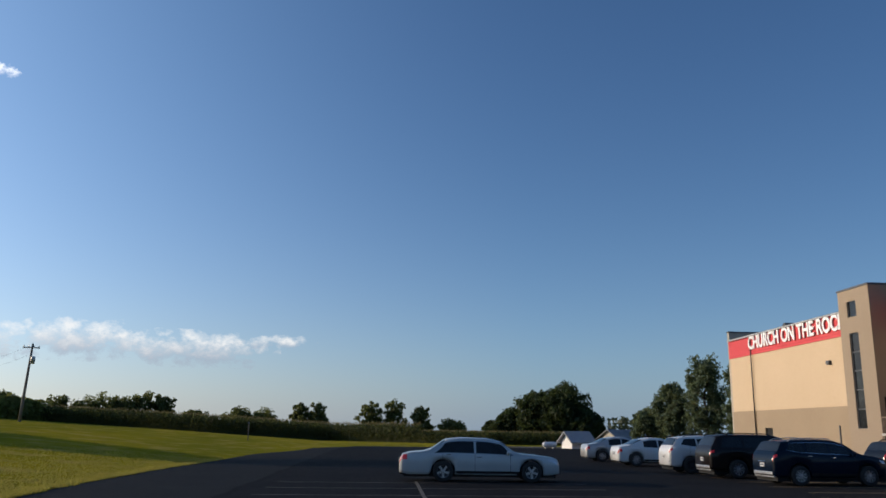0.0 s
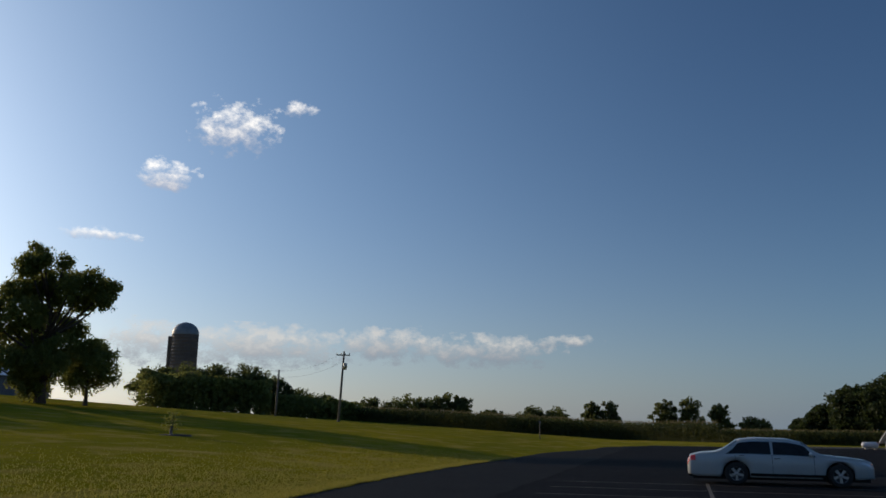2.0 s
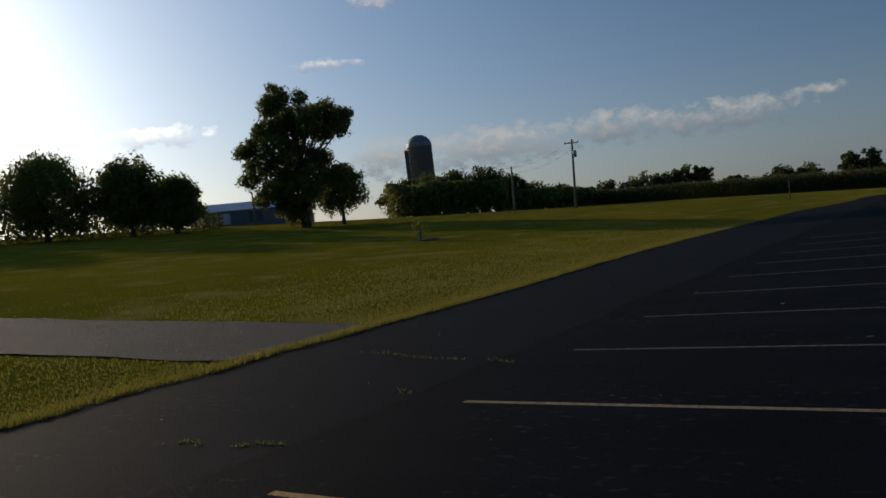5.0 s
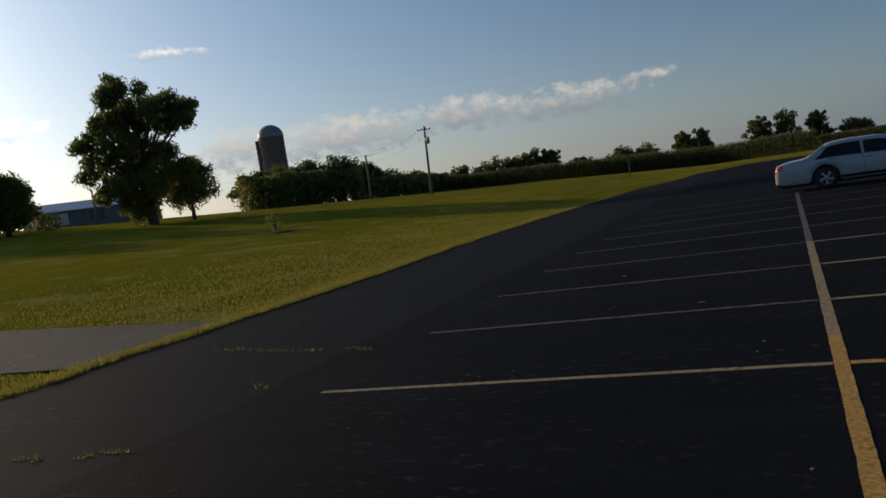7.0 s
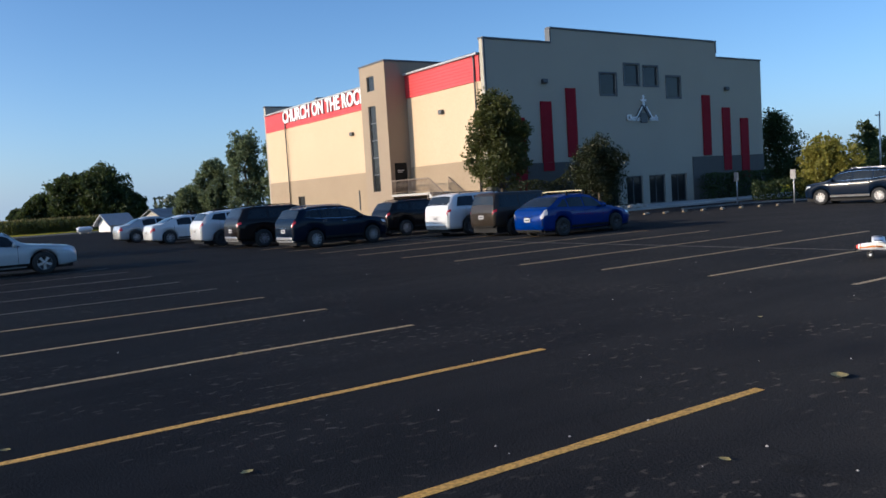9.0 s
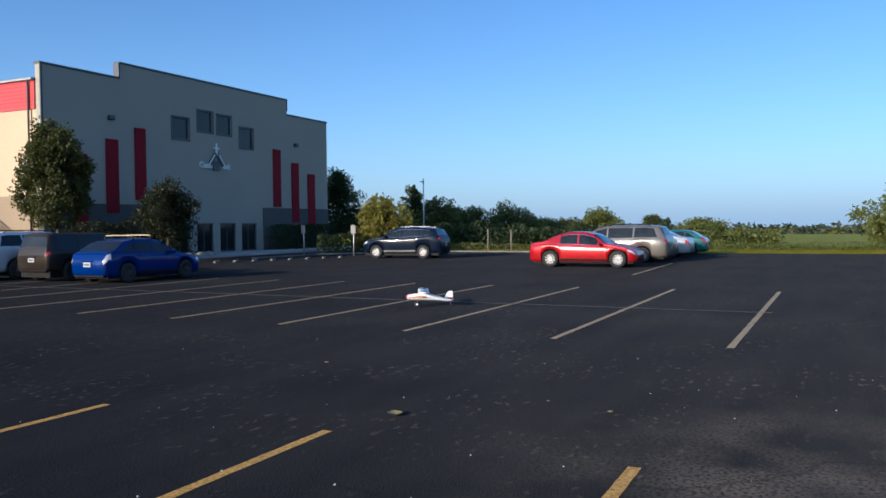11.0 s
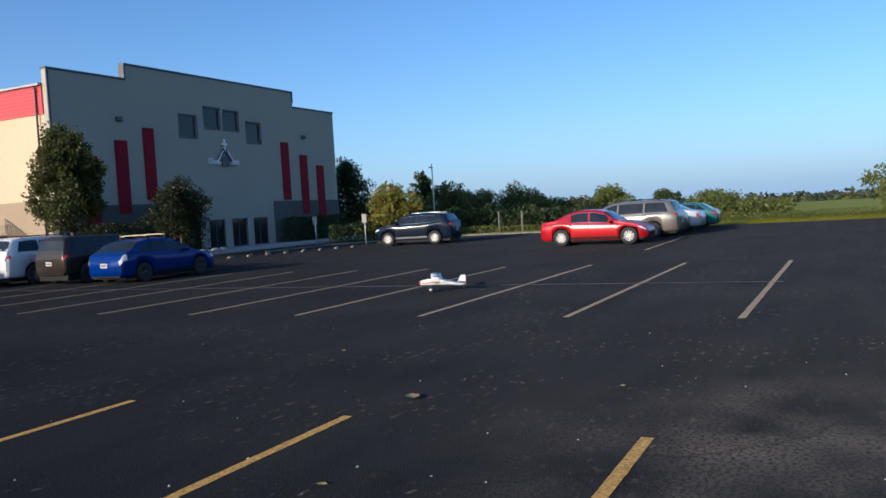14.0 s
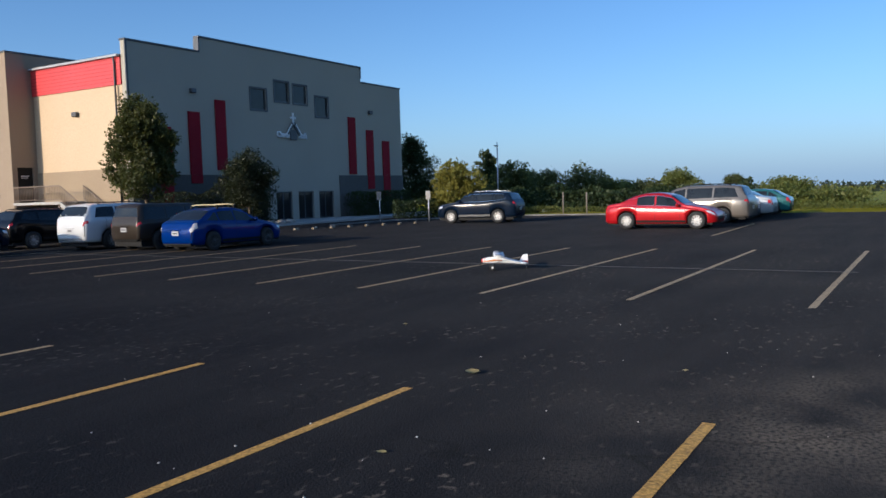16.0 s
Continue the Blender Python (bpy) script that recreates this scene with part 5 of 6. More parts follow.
build_tree("lawn_tree", "small round tree with pale trunk on the lawn", polar(39.9, 84), tops(39.9, 84, 5.1), 7.6, 1.3, M["leaf"], 12, 15000, 0.15, 18, 0.2, "round", "tree", lobe_r=0.36)
for az, d, el, w, seed in ((59.0, 92, 7.4, 14.5, 13), (53.9, 90, 6.8, 10.6, 14), (51.1, 92, 5.4, 8.4, 15), (65.0, 96, 7.6, 14.0, 16)):
    build_tree("shade_tree", "dark rounded tree in a row against the evening sky", polar(az, d), tops(az, d, el) * 0.97, w, 0.6, M["leaf"], seed, 21000, 0.2, 30, 0.26, "round", "tree", "row of shade trees", lobe_r=0.27)
build_hedge("shrub_hedge", "dark shrubs under the row of trees", [polar(66.5, 98)[:2], polar(57, 96)[:2], polar(48.2, 100)[:2]], 1.9, 2.0, M["leaf_dark"], 18, 160, 0.22, "shrubs")
# thicket by the silo and the trees behind the corn
for az, d, el, w, seed in ((35.6, 150, 3.35, 9, 21), (33.6, 146, 3.5, 10, 22), (31.7, 144, 3.7, 9, 23), (29.6, 142, 3.6, 9, 24), (28.0, 146, 2.9, 7, 25), (26.4, 150, 2.1, 8, 26), (24.6, 152, 1.75, 8, 27)):
    build_tree("thicket_tree", "dense dark tree in the thicket beside the silo", polar(az, d), tops(az, d, el), w * 1.1, 0.6, M["leaf_dark"], seed, 7500, 0.26, 11, 0.2, "round", "tree", "thicket trees")
build_hedge("thicket", "dense dark undergrowth of the thicket", [polar(36.6, 142)[:2], polar(32, 138)[:2], polar(28.2, 138)[:2]], 5.6, 5.0, M["leaf"], 28, 420, 0.36, "thicket", vary=0.2)
build_hedge("low_thicket", "low dark undergrowth running on from the thicket", [polar(28.2, 140)[:2], polar(25, 144)[:2], polar(22.4, 148)[:2]], 3.4, 4.0, M["leaf"], 29, 360, 0.34, "thicket", vary=0.3)
for az, d, el, w, seed in ((21.3, 230, 1.65, 8, 31), (19.0, 230, 1.65, 11, 32), (17.6, 232, 1.7, 9, 33), (16.4, 230, 2.0, 8, 34), (15.1, 230, 1.8, 6, 35), (5.0, 245, 1.5, 6.5, 36), (6.1, 245, 1.45, 6, 37),
                           (1.3, 245, 1.6, 7, 38), (-0.2, 245, 1.75, 8, 39), (-2.2, 245, 1.4, 6.5, 40), (13.0, 235, 0.95, 7, 41), (10.2, 240, 1.05, 10, 42), (8.6, 240, 0.95, 10, 43), (-4.3, 240, 0.5, 8, 44)):
    build_tree("field_tree", "dark distant tree standing behind the corn", polar(az, d), max(tops(az, d, el) * 1.06, 3), w * 1.3, 0.4, M["leaf_dark"], seed, 3200, 0.42, 12, 0.25, "round", "tree", "trees behind the corn")
for az, d, el, w, seed in ((-11.9, 128, 3.0, 9.5, 51), (-10.1, 130, 2.5, 9, 52), (-13.6, 126, 1.2, 5.5, 53), (-8.3, 132, 1.3, 6.5, 54), (-7.2, 134, 0.5, 5, 59)):
    build_tree("oak_tree", "broad dark green oak behind the sheds", polar(az, d), tops(az, d, el), w, 0.8, M["leaf_deep"], seed, 17000, 0.25, 22, 0.4, "round", "tree", "oak clump", lobe_r=0.38)
for az, d, el, w, seed in ((-21.2, 96, 5.2, 6.0, 55), (-19.0, 98, 3.2, 5.5, 56), (-17.4, 100, 1.4, 5.0, 57), (-23.6, 92, 5.0, 5.5, 58)):
    build_tree("locust_tree", "airy grey-green tree beside the building", polar(az, d), tops(az, d, el), w, 1.2, M["leaf_blue"], seed, 13000, 0.17, 24, 0.2, "spread", "tree", "trees beside the building", lobe_r=0.31)
# trees on the entrance front
build_tree("pear_tree", "dense egg-shaped green tree in front of the building", (26.75, 33.0, 0.0), 6.75, 5.2, 1.9, M["leaf_olive"], 61, 30000, 0.085, 24, 0.13, "ovoid", "tree", lobe_r=0.36)
build_tree("round_shrub_tree", "low dark rounded tree by the entrance", (34.4, 33.6, 0.11), 4.1, 4.1, 0.9, M["leaf_bed"], 62, 15000, 0.075, 16, 0.1, "round", "tree", lobe_r=0.36)
build_tree("spruce_tree", "dark narrow evergreen beside the building corner", (62.5, 40.5, land(62.5, 40.5)), 7.0, 6.4, 0.1, M["leaf_deep"], 63, 20000, 0.11, 22, 0.13, "cone", "tree")
build_hedge("front_hedge", "clipped dark green hedge along the front wall", [(48.6, 37.2), (56.6, 37.2)], 1.9, 1.0, M["leaf_deep"], 64, 520, 0.09, base=0.1, vary=0.12)
build_hedge("bed_shrubs", "low shrubs in the planting bed, leaf tone darkened for shade", [(30.2, 36.2), (39.0, 36.2)], 2.2, 1.5, M["leaf_bed"], 65, 1100, 0.07, base=0.12, vary=0.35)
# hedgerow beyond the far edge of the car park
for az, d, el, w, mat, seed in ((-60.1, 57, 1.8, 5.2, "leaf_yellow", 71), (-62.3, 88, 2.6, 3.4, "leaf_dark", 72), (-64.0, 76, 1.7, 5.4, "leaf_dark", 73), (-66.3, 84, 1.0, 7.0, "leaf_dark", 74), (-68.9, 86, 1.25, 7.0, "leaf_dark", 75), (-70.1, 88, 0.55, 6.0, "leaf", 68), (-65.2, 88, 1.2, 6.5, "leaf_dark", 69),
                                (-71.6, 90, 0.2, 6.0, "leaf_dark", 76), (-73.4, 84, 0.1, 5.5, "leaf_dark", 77), (-75.3, 84, 0.95, 5.5, "leaf", 78), (-78.8, 120, 0.5, 5.0, "leaf_dark", 79), (-82.0, 90, 0.0, 6.0, "leaf", 80), (-94.0, 62, 1.7, 7.0, "leaf", 81), (-97.5, 60, 1.9, 7.0, "leaf", 82)):
    build_tree("hedgerow_tree", "sunlit green bushy tree in the hedgerow" if mat != "leaf_yellow" else "yellow-green bushy tree in the hedgerow", polar(az, d), max(tops(az, d, el), 2.2), w, 0.3, M[mat], seed, 8000, 0.14, 13, 0.14, "round", "tree", "hedgerow trees")
build_tree("juniper", "dark narrow conifer standing above the hedgerow", polar(-62.35, 84), tops(-62.35, 84, 2.8), 2.0, 0.5, M["leaf_deep"], 70, 5000, 0.11, 10, 0.1, "cone", "tree")
build_hedge("hedgerow", "rough green hedgerow beyond the car park", [(56.5, 30.0), (58.5, 18.0), (59.5, 10.5)], 1.55, 3.2, M["leaf_deep"], 83, 620, 0.15, vary=0.6)
build_hedge("hedgerow", "low scrubby bushes at the field edge", [(59.0, 11.0), (62.0, 3.5)], 1.5, 2.8, M["leaf"], 84, 620, 0.13, vary=0.6)
build_hedge("hedgerow", "tall bushes closing the field edge", [(58.0, -3.0), (57.0, -14.0)], 4.2, 3.4, M["leaf"], 85, 1700, 0.12, vary=0.3)
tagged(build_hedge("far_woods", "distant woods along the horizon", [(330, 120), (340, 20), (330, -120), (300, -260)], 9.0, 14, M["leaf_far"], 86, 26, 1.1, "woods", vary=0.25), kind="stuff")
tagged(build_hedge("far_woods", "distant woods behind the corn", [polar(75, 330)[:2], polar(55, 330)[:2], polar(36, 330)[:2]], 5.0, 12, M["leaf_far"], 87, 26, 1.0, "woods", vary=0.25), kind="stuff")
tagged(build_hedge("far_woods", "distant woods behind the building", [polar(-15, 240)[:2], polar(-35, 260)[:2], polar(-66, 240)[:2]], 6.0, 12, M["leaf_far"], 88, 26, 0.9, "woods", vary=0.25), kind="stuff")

build_hedge("corner_hedge", "low dark hedge at the corner of the car park", [(46.6, 32.0), (48.6, 29.0), (50.6, 25.8)], 1.3, 1.1, M["leaf_deep"], 90, 700, 0.08, vary=0.25)
build_hedge("verge_scrub", "low yellow-green scrub along the asphalt edge", [(54.6, 27.0), (55.6, 12.0), (56.0, -4.0), (55.0, -18.0)], 0.42, 1.2, M["leaf"], 89, 300, 0.06, "scrub", vary=0.45)

# bean field beyond the hedgerow, over the land
fx, fy = [64 + 6 * i for i in range(40)], [-120 + 8 * i for i in range(19)]
fv = [(x, y, land(x, y) + 0.25 + 0.12 * noise.noise((x * 0.8, y * 0.8, 0))) for y in fy for x in fx]
ff = [(j * 40 + i, j * 40 + i + 1, (j + 1) * 40 + i + 1, (j + 1) * 40 + i) for j in range(18) for i in range(39)]
tagged(mesh_ob("bean_field", fv, ff, M["field"], smooth=True), "bright green crop field sloping away", "field", kind="structure")

# corn: plants with long drooping leaves, in rows
rng = random.Random(5)
cv, cf, tv2, tf2 = [], [], [], []
EDGE = [polar(25.5, 152)[:2], (-44, 133), (-26, 124), (-9, 124), (-2.6, 118), (12, 104), (24, 104)]


def edge_y_at(x):
    for (xa, ya), (xb, yb) in zip(EDGE, EDGE[1:]):
        if xa <= x <= xb:
            return ya + (yb - ya) * (x - xa) / (xb - xa)
    return EDGE[-1][1]


for row in range(16):
    x = EDGE[0][0]
    while x < 24:
        x += rng.uniform(0.16, 0.32) * (1 + 0.25 * row)
        y = edge_y_at(x) + row * 0.9 * (1 + 0.5 * row) + rng.uniform(-0.15, 0.15)
        z, h = land(x, y), rng.uniform(2.35, 2.75) * (0.62 if x > 4 else 1.0)
        k = len(cv)
        cv += [Vector((x - 0.03, y, z)), Vector((x + 0.03, y, z)), Vector((x, y, z + h))]
        cf.append((k, k + 1, k + 2))
        for j in range(6):
            a, zz = rng.uniform(0, 6.28), z + h * (0.2 + 0.13 * j)
            d = Vector((math.cos(a), math.sin(a), 0))
            s = Vector((-d.y, d.x, 0)) * 0.075
            p0, p1, p2 = Vector((x, y, zz)), Vector((x, y, zz + 0.28)) + d * 0.38, Vector((x, y, zz + 0.02)) + d * 0.75
            k = len(cv)
            cv += [p0 - s, p0 + s, p1 + s, p1 - s, p2]
            cf += [(k, k + 1, k + 2, k + 3), (k + 3, k + 2, k + 4)]
        k = len(tv2)
        tv2 += [Vector((x - 0.05, y, z + h - 0.08)), Vector((x + 0.05, y, z + h - 0.08)), Vector((x + rng.uniform(-0.1, 0.1), y, z + h + 0.2))]
        tf2.append((k, k + 1, k + 2))
# the packed stalks behind the first rows, seen as one dark mass
xs = [EDGE[0][0] + i * (24 - EDGE[0][0]) / 220 for i in range(221)]
for j, (dy, up) in enumerate(((1.7, 0.0), (1.8, 0.82), (9.0, 0.86), (40.0, 0.86))):
    for x in xs:
        y = edge_y_at(x) + dy
        cv.append(Vector((x, y + 0.25 * noise.noise((x * 2.1, 0, j)), land(x, y) - 0.1 + up * 2.55 * (0.62 if x > 4 else 1.0) + (0.18 * noise.noise((x * 1.7, j * 3.1, 2)) if up else 0))))
k = len(cv) - 4 * 221
for j in range(3):
    cf += [(k + j * 221 + i, k + j * 221 + i + 1, k + (j + 1) * 221 + i + 1, k + (j + 1) * 221 + i) for i in range(220)]
corn = tagged(mesh_ob("corn_field", cv, cf, M["corn"]), "tall green standing corn beyond the lawn", "corn field", kind="stuff")
mesh_ob("tassels", tv2, tf2, M["corn_tassel"], corn, "dry yellow tassels")["kind"] = "stuff"

# grass blades along the asphalt and round the gravel drive
gvv, gff = [], []
for i in range(42000):
    y = rng.uniform(1.5, 46) if i % 3 else rng.uniform(3, 24)
    ex = lawn_edge(y)
    x = ex - abs(rng.gauss(0, 1.0)) * (1.0 if i % 2 else 4.5) + 0.12
    if 8.75 - 0.28 * (-9.4 - x) / 1.5 - 0.1 < y < 12.2 - 0.22 * (-9.4 - x) / 1.5 + 0.1 and x < ex - 0.5 and rng.random() < 0.96:
        continue
    z = max(land(x, y), 0.0 if x > ex else -1)
    h = rng.uniform(0.03, 0.08) * (1.7 if x > ex - 0.35 else 1)
    a = rng.uniform(0, 6.28)
    for j in range(2):
        a += 1.9
        d, s = Vector((math.cos(a), math.sin(a), 0)) * h * 0.6, Vector((-math.sin(a), math.cos(a), 0)) * 0.012
        p = Vector((x, y, z - 0.005))
        k = len(gvv)
        gvv += [p - s, p + s, p + d + Vector((0, 0, h))]
        gff.append((k, k + 1, k + 2))
tagged(mesh_ob("grass", gvv, gff, M["blade"]), "short dry grass fringe along the asphalt edge", "grass", kind="stuff")


# ---- far buildings and poles ----
def silo(at):
    t = thing("silo", "tall dark concrete stave silo with pale metal dome", "silo", "", pose(*at))
    r, h = 3.05, 17.8
    prof = []
    for i in range(24):
        z = h * i / 23
        prof += [(r, z), (r, z + h / 23 * 0.8), (r + 0.03, z + h / 23 * 0.82), (r + 0.03, z + h / 23 * 0.98)]
    lathe("shaft", [p for p in prof if p[1] <= h], 28, M["silo"], t)
    lathe("dome", [(r + 0.06, h - 0.1)] + [((r + 0.06) * math.cos(a), h + 2.9 * math.sin(a)) for a in [i * math.pi / 2 / 9 for i in range(10)]], 28, M["dome"], t, "pale metal dome")
    bm = box_bm(-0.4, 0.4, -r - 0.75, -r + 0.1, 0, h - 0.5, 0.05)
    chute = part("chute", bm, M["silo"], t, "chute running up the side")
    chute.rotation_euler = (0, 0, radians(-60))


p = polar(34.05, 200)
silo((p[0], p[1], tops(34.05, 200, 6.6) + p[2] - 20.7))


def barn(m, length, width, wall_h, ridge, wall_mat, roof_mat, label, name, doors=True):
    t = thing(name, label, "barn" if doors else "house", "", m)
    x, y = length / 2, width / 2
    v = [(-x, -y, -1.5), (x, -y, -1.5), (x, y, -1.5), (-x, y, -1.5), (-x, -y, wall_h), (x, -y, wall_h), (x, y, wall_h), (-x, y, wall_h), (-x, 0, ridge), (x, 0, ridge)]
    mesh_ob("wall_shell", v, [(0, 1, 5, 4), (1, 2, 6, 9, 5), (2, 3, 7, 6), (3, 0, 4, 8, 7)], wall_mat, t)
    e = 0.4
    dz = (ridge - wall_h) / y * e
    for s in (-1, 1):
        q = [(-x - e, s * (y + e), wall_h - dz + 0.05), (x + e, s * (y + e), wall_h - dz + 0.05), (x + e, 0, ridge + 0.05), (-x - e, 0, ridge + 0.05)]
        q += [(a, b, c + 0.12) for a, b, c in q]
        mesh_ob("roof_slope", q, [(0, 1, 2, 3), (4, 5, 6, 7), (0, 1, 5, 4), (1, 2, 6, 5), (2, 3, 7, 6), (3, 0, 4, 7)], roof_mat, t)
    if doors:
        part("door", box_bm(-x + 1.2, -x + 3.6, -y - 0.08, -y - 0.01, 0.0, wall_h - 0.35), M["steel"], t, "grey sliding door")
        part("door", box_bm(-x + 6.5, -x + 8.5, -y - 0.08, -y - 0.01, 0.0, wall_h - 0.35), M["trim"], t, "dark opening")
    return t


a, b = polar(49.0, 122), polar(43.4, 126)
barn(pose((a[0] + b[0]) / 2 - 2, (a[1] + b[1]) / 2 + 2, a[2] + 0.1, 0, 0, math.degrees(math.atan2(b[1] - a[1], b[0] - a[0]))), 16.5, 8.0, 1.9, 3.1, M["barn_wall"], M["barn_roof"], "long low barn with pale metal roof", "barn")
a = polar(-12.6, 88)
barn(pose(a[0], a[1], 0, 0, 0, 20), 2.4, 2.0, 0.8, 1.6, M["house_white"], M["roof"], "small white shed with grey roof", "shed", False)
a = polar(-15.9, 112)
barn(pose(a[0], a[1], 0, 0, 0, 16), 4.6, 6.0, 0.6, 1.9, M["wall_front"], M["shingle"], "grey house with shingle roof behind the cars", "house", False)


a = polar(-10.75, 86)
tank = thing("gas_tank", "small white rounded gas tank beside the shed", "tank", "", pose(a[0], a[1], 0, 0, 0, 5))
loft_pts = [(-0.75, 0.05), (-0.68, 0.2), (-0.5, 0.27), (0.5, 0.27), (0.68, 0.2), (0.75, 0.05)]
shell = lathe("shell", [(r, h) for h, r in loft_pts], 16, M["white"], tank)
shell.matrix_local = pose(0, 0, 0.40, 0, 90, 0)
for x in (-0.4, 0.4):
    part("foot", box_bm(x - 0.06, x + 0.06, -0.2, 0.2, 0.0, 0.2, 0.01), M["concrete"], tank)


def utility_pole(az, d, el, arm, lean=0.0):
    at = polar(az, d)
    h = tops(az, d, el)
    t = thing("utility_pole", "weathered wooden utility pole" + (" with crossarm and transformer" if arm else ""), "utility pole", "utility poles", pose(*at, 0, lean, -az + 6))
    tube_ob("post", [(0, 0, -0.5), (0, 0, h * 0.5), (0, 0, h)], [0.17, 0.15, 0.11], M["pole"], t)
    if arm:
        part("crossarm", box_bm(-1.15, 1.15, -0.20, -0.10, h - 0.55, h - 0.42, 0.01), M["pole"], t)
        for x in (-1.05, -0.35, 0.35, 1.05):
            lathe("insulator", [(0.001, h - 0.22), (0.05, h - 0.24), (0.06, h - 0.34), (0.03, h - 0.42)], 8, M["steel"], t).location = (x, -0.15, 0)
        lathe("transformer", [(0.001, 0.45), (0.2, 0.42), (0.24, 0.35), (0.24, -0.4), (0.001, -0.45)], 14, M["steel"], t, "grey transformer can").location = (0.42, -0.05, h - 1.9)
        part("bracket", box_bm(0.08, 0.3, -0.06, -0.02, h - 2.0, h - 1.8), M["steel"], t)
    return t, Vector((at[0], at[1], at[2] + h))


pole_a, top_a = utility_pole(23.6, 106, 4.96, True, 3.6)
pole_b, top_b = utility_pole(27.85, 118, 3.6, False, 2.5)
utility_pole(45.95, 112, 3.9, False)
far_end = Vector(polar(48, 190)) + Vector((0, 0, 7))
for i, (a, b) in enumerate(((top_a + Vector((0, 0, -0.3)), top_b + Vector((0, 0, -0.1))), (top_a + Vector((0, 0, -1.4)), top_b + Vector((0, 0, -0.9))), (top_b + Vector((0, 0, -0.1)), far_end))):
    pts = [a.lerp(b, k / 12) - Vector((0, 0, 4 * (k / 12) * (1 - k / 12) * 0.7)) for k in range(13)]
    tagged(tube_ob("power_line", pts, 0.009, M["plastic"], seg=5), "thin black overhead wire between poles", "power line", "power lines")

# car park light, sign posts, marker posts
t = thing("street_lamp", "grey metal car park lamp pole with small head", "street lamp", "", pose(65.5, 33.4, land(65.5, 33.4)))
tube_ob("post", [(0, 0, -0.2), (0, 0, 6.3)], [0.08, 0.05], M["steel"], t)
part("head", box_bm(-0.5, 0.05, -0.09, 0.09, 5.95, 6.05, 0.03), M["steel"], t)
part("lens", box_bm(-0.44, -0.12, -0.07, 0.07, 5.935, 5.952), M["head"], t)


t = thing("flood_light", "tall thin pole with pale flood lamps by the bushes", "flood light", "", pose(52.5, -6.0, land(52.5, -6.0)))
tube_ob("post", [(0, 0, -0.2), (0, 0, 5.6)], [0.07, 0.05], M["steel"], t)
part("crossbar", box_bm(-0.05, 0.05, -0.45, 0.45, 5.55, 5.63, 0.01), M["steel"], t)
for s in (-0.32, 0.32):
    lamp_head = part("lamp_head", box_bm(-0.16, 0.12, s - 0.15, s + 0.15, 5.66, 6.0, 0.04), M["white"], t, "pale lamp head")
    part("lens", box_bm(-0.175, -0.162, s - 0.12, s + 0.12, 5.70, 5.96), M["head"], lamp_head)
part("meter_box", box_bm(-0.2, -0.06, -0.16, 0.16, 0.9, 1.5, 0.02), M["sign"], t, "pale metal box on the pole")


def sign_post(x, y, h, plate=True):
    t = thing("sign_post", "grey metal sign post with small plate" if plate else "plain grey marker post", "sign post" if plate else "post", "sign posts" if plate else "marker posts", pose(x, y, land(x, y) if x > 50 else 0.0))
    tube_ob("post", [(0, 0, -0.2), (0, 0, h)], 0.035 if plate else 0.055, M["steel"] if plate else M["pole"], t, seg=8)
    if plate:
        part("plate", box_bm(-0.06, -0.04, -0.16, 0.16, h - 0.5, h + 0.02, 0.005), M["sign"], t, "pale rectangular plate")
    return t


sign_post(41.0, 29.1, 1.85)
sign_post(41.5, 25.85, 1.82)
sign_post(52.9, 21.9, 1.5, False)
sign_post(53.5, 20.4, 1.45, False)
p = polar(9.75, 92)
tt = thing("marker_post", "short grey utility marker at the lawn edge", "post", "", pose(*p))
tube_ob("post", [(0, 0, -0.2), (0, 0, 1.7)], 0.045, M["pole"], tt)
part("cap", box_bm(-0.09, 0.09, -0.09, 0.09, 1.72, 1.95, 0.02), M["sign"], tt)


def wheel_stop(m):
    t = thing("wheel_stop", "worn yellow-tan concrete wheel stop", "wheel stop", "wheel stops", m)
    bm = box_bm(-0.42, 0.42, -0.08, 0.08, 0.0, 0.10, 0.0)
    for v in bm.verts:
        if v.co.z > 0.09:
            v.co.y *= 0.6
            v.co.x *= 0.97
    bmesh.ops.bevel(bm, geom=list(bm.edges), offset=0.015, segments=2, affect="EDGES", profile=0.5)
    part("block", bm, M["stop"], t)
    for s in (-0.27, 0.27):
        part("pin", box_bm(s - 0.015, s + 0.015, -0.015, 0.015, 0.098, 0.11), M["steel"], t)
    return t


stop = wheel_stop(pose(31.2, 28.6, 0, 0, 0, 28))
for i in range(1, 9):
    copy_thing(stop, pose(31.2 + i * 0.95, 28.6 - i * 0.44, 0, 0, 0, 26))

# pale kerb round the far corner of the car park
kerb_line = [(36.5, 29.4), (42.6, 29.2), (46.3, 26.2), (48.95, 22.6), (49.05, 9.5)]
for (xa, ya), (xb, yb) in zip(kerb_line, kerb_line[1:]):
    run = math.hypot(xb - xa, yb - ya)
    m = pose((xa + xb) / 2, (ya + yb) / 2, 0, 0, 0, math.degrees(math.atan2(yb - ya, xb - xa)))
    bm = box_bm(-run / 2, run / 2, -0.09, 0.09, -0.1, 0.09, 0.02)
    bmesh.ops.transform(bm, matrix=m, verts=bm.verts)
    tagged(part("kerb", bm, M["old_kerb"]), "weathered concrete kerb at the corner of the car park", "kerb", kind="structure")

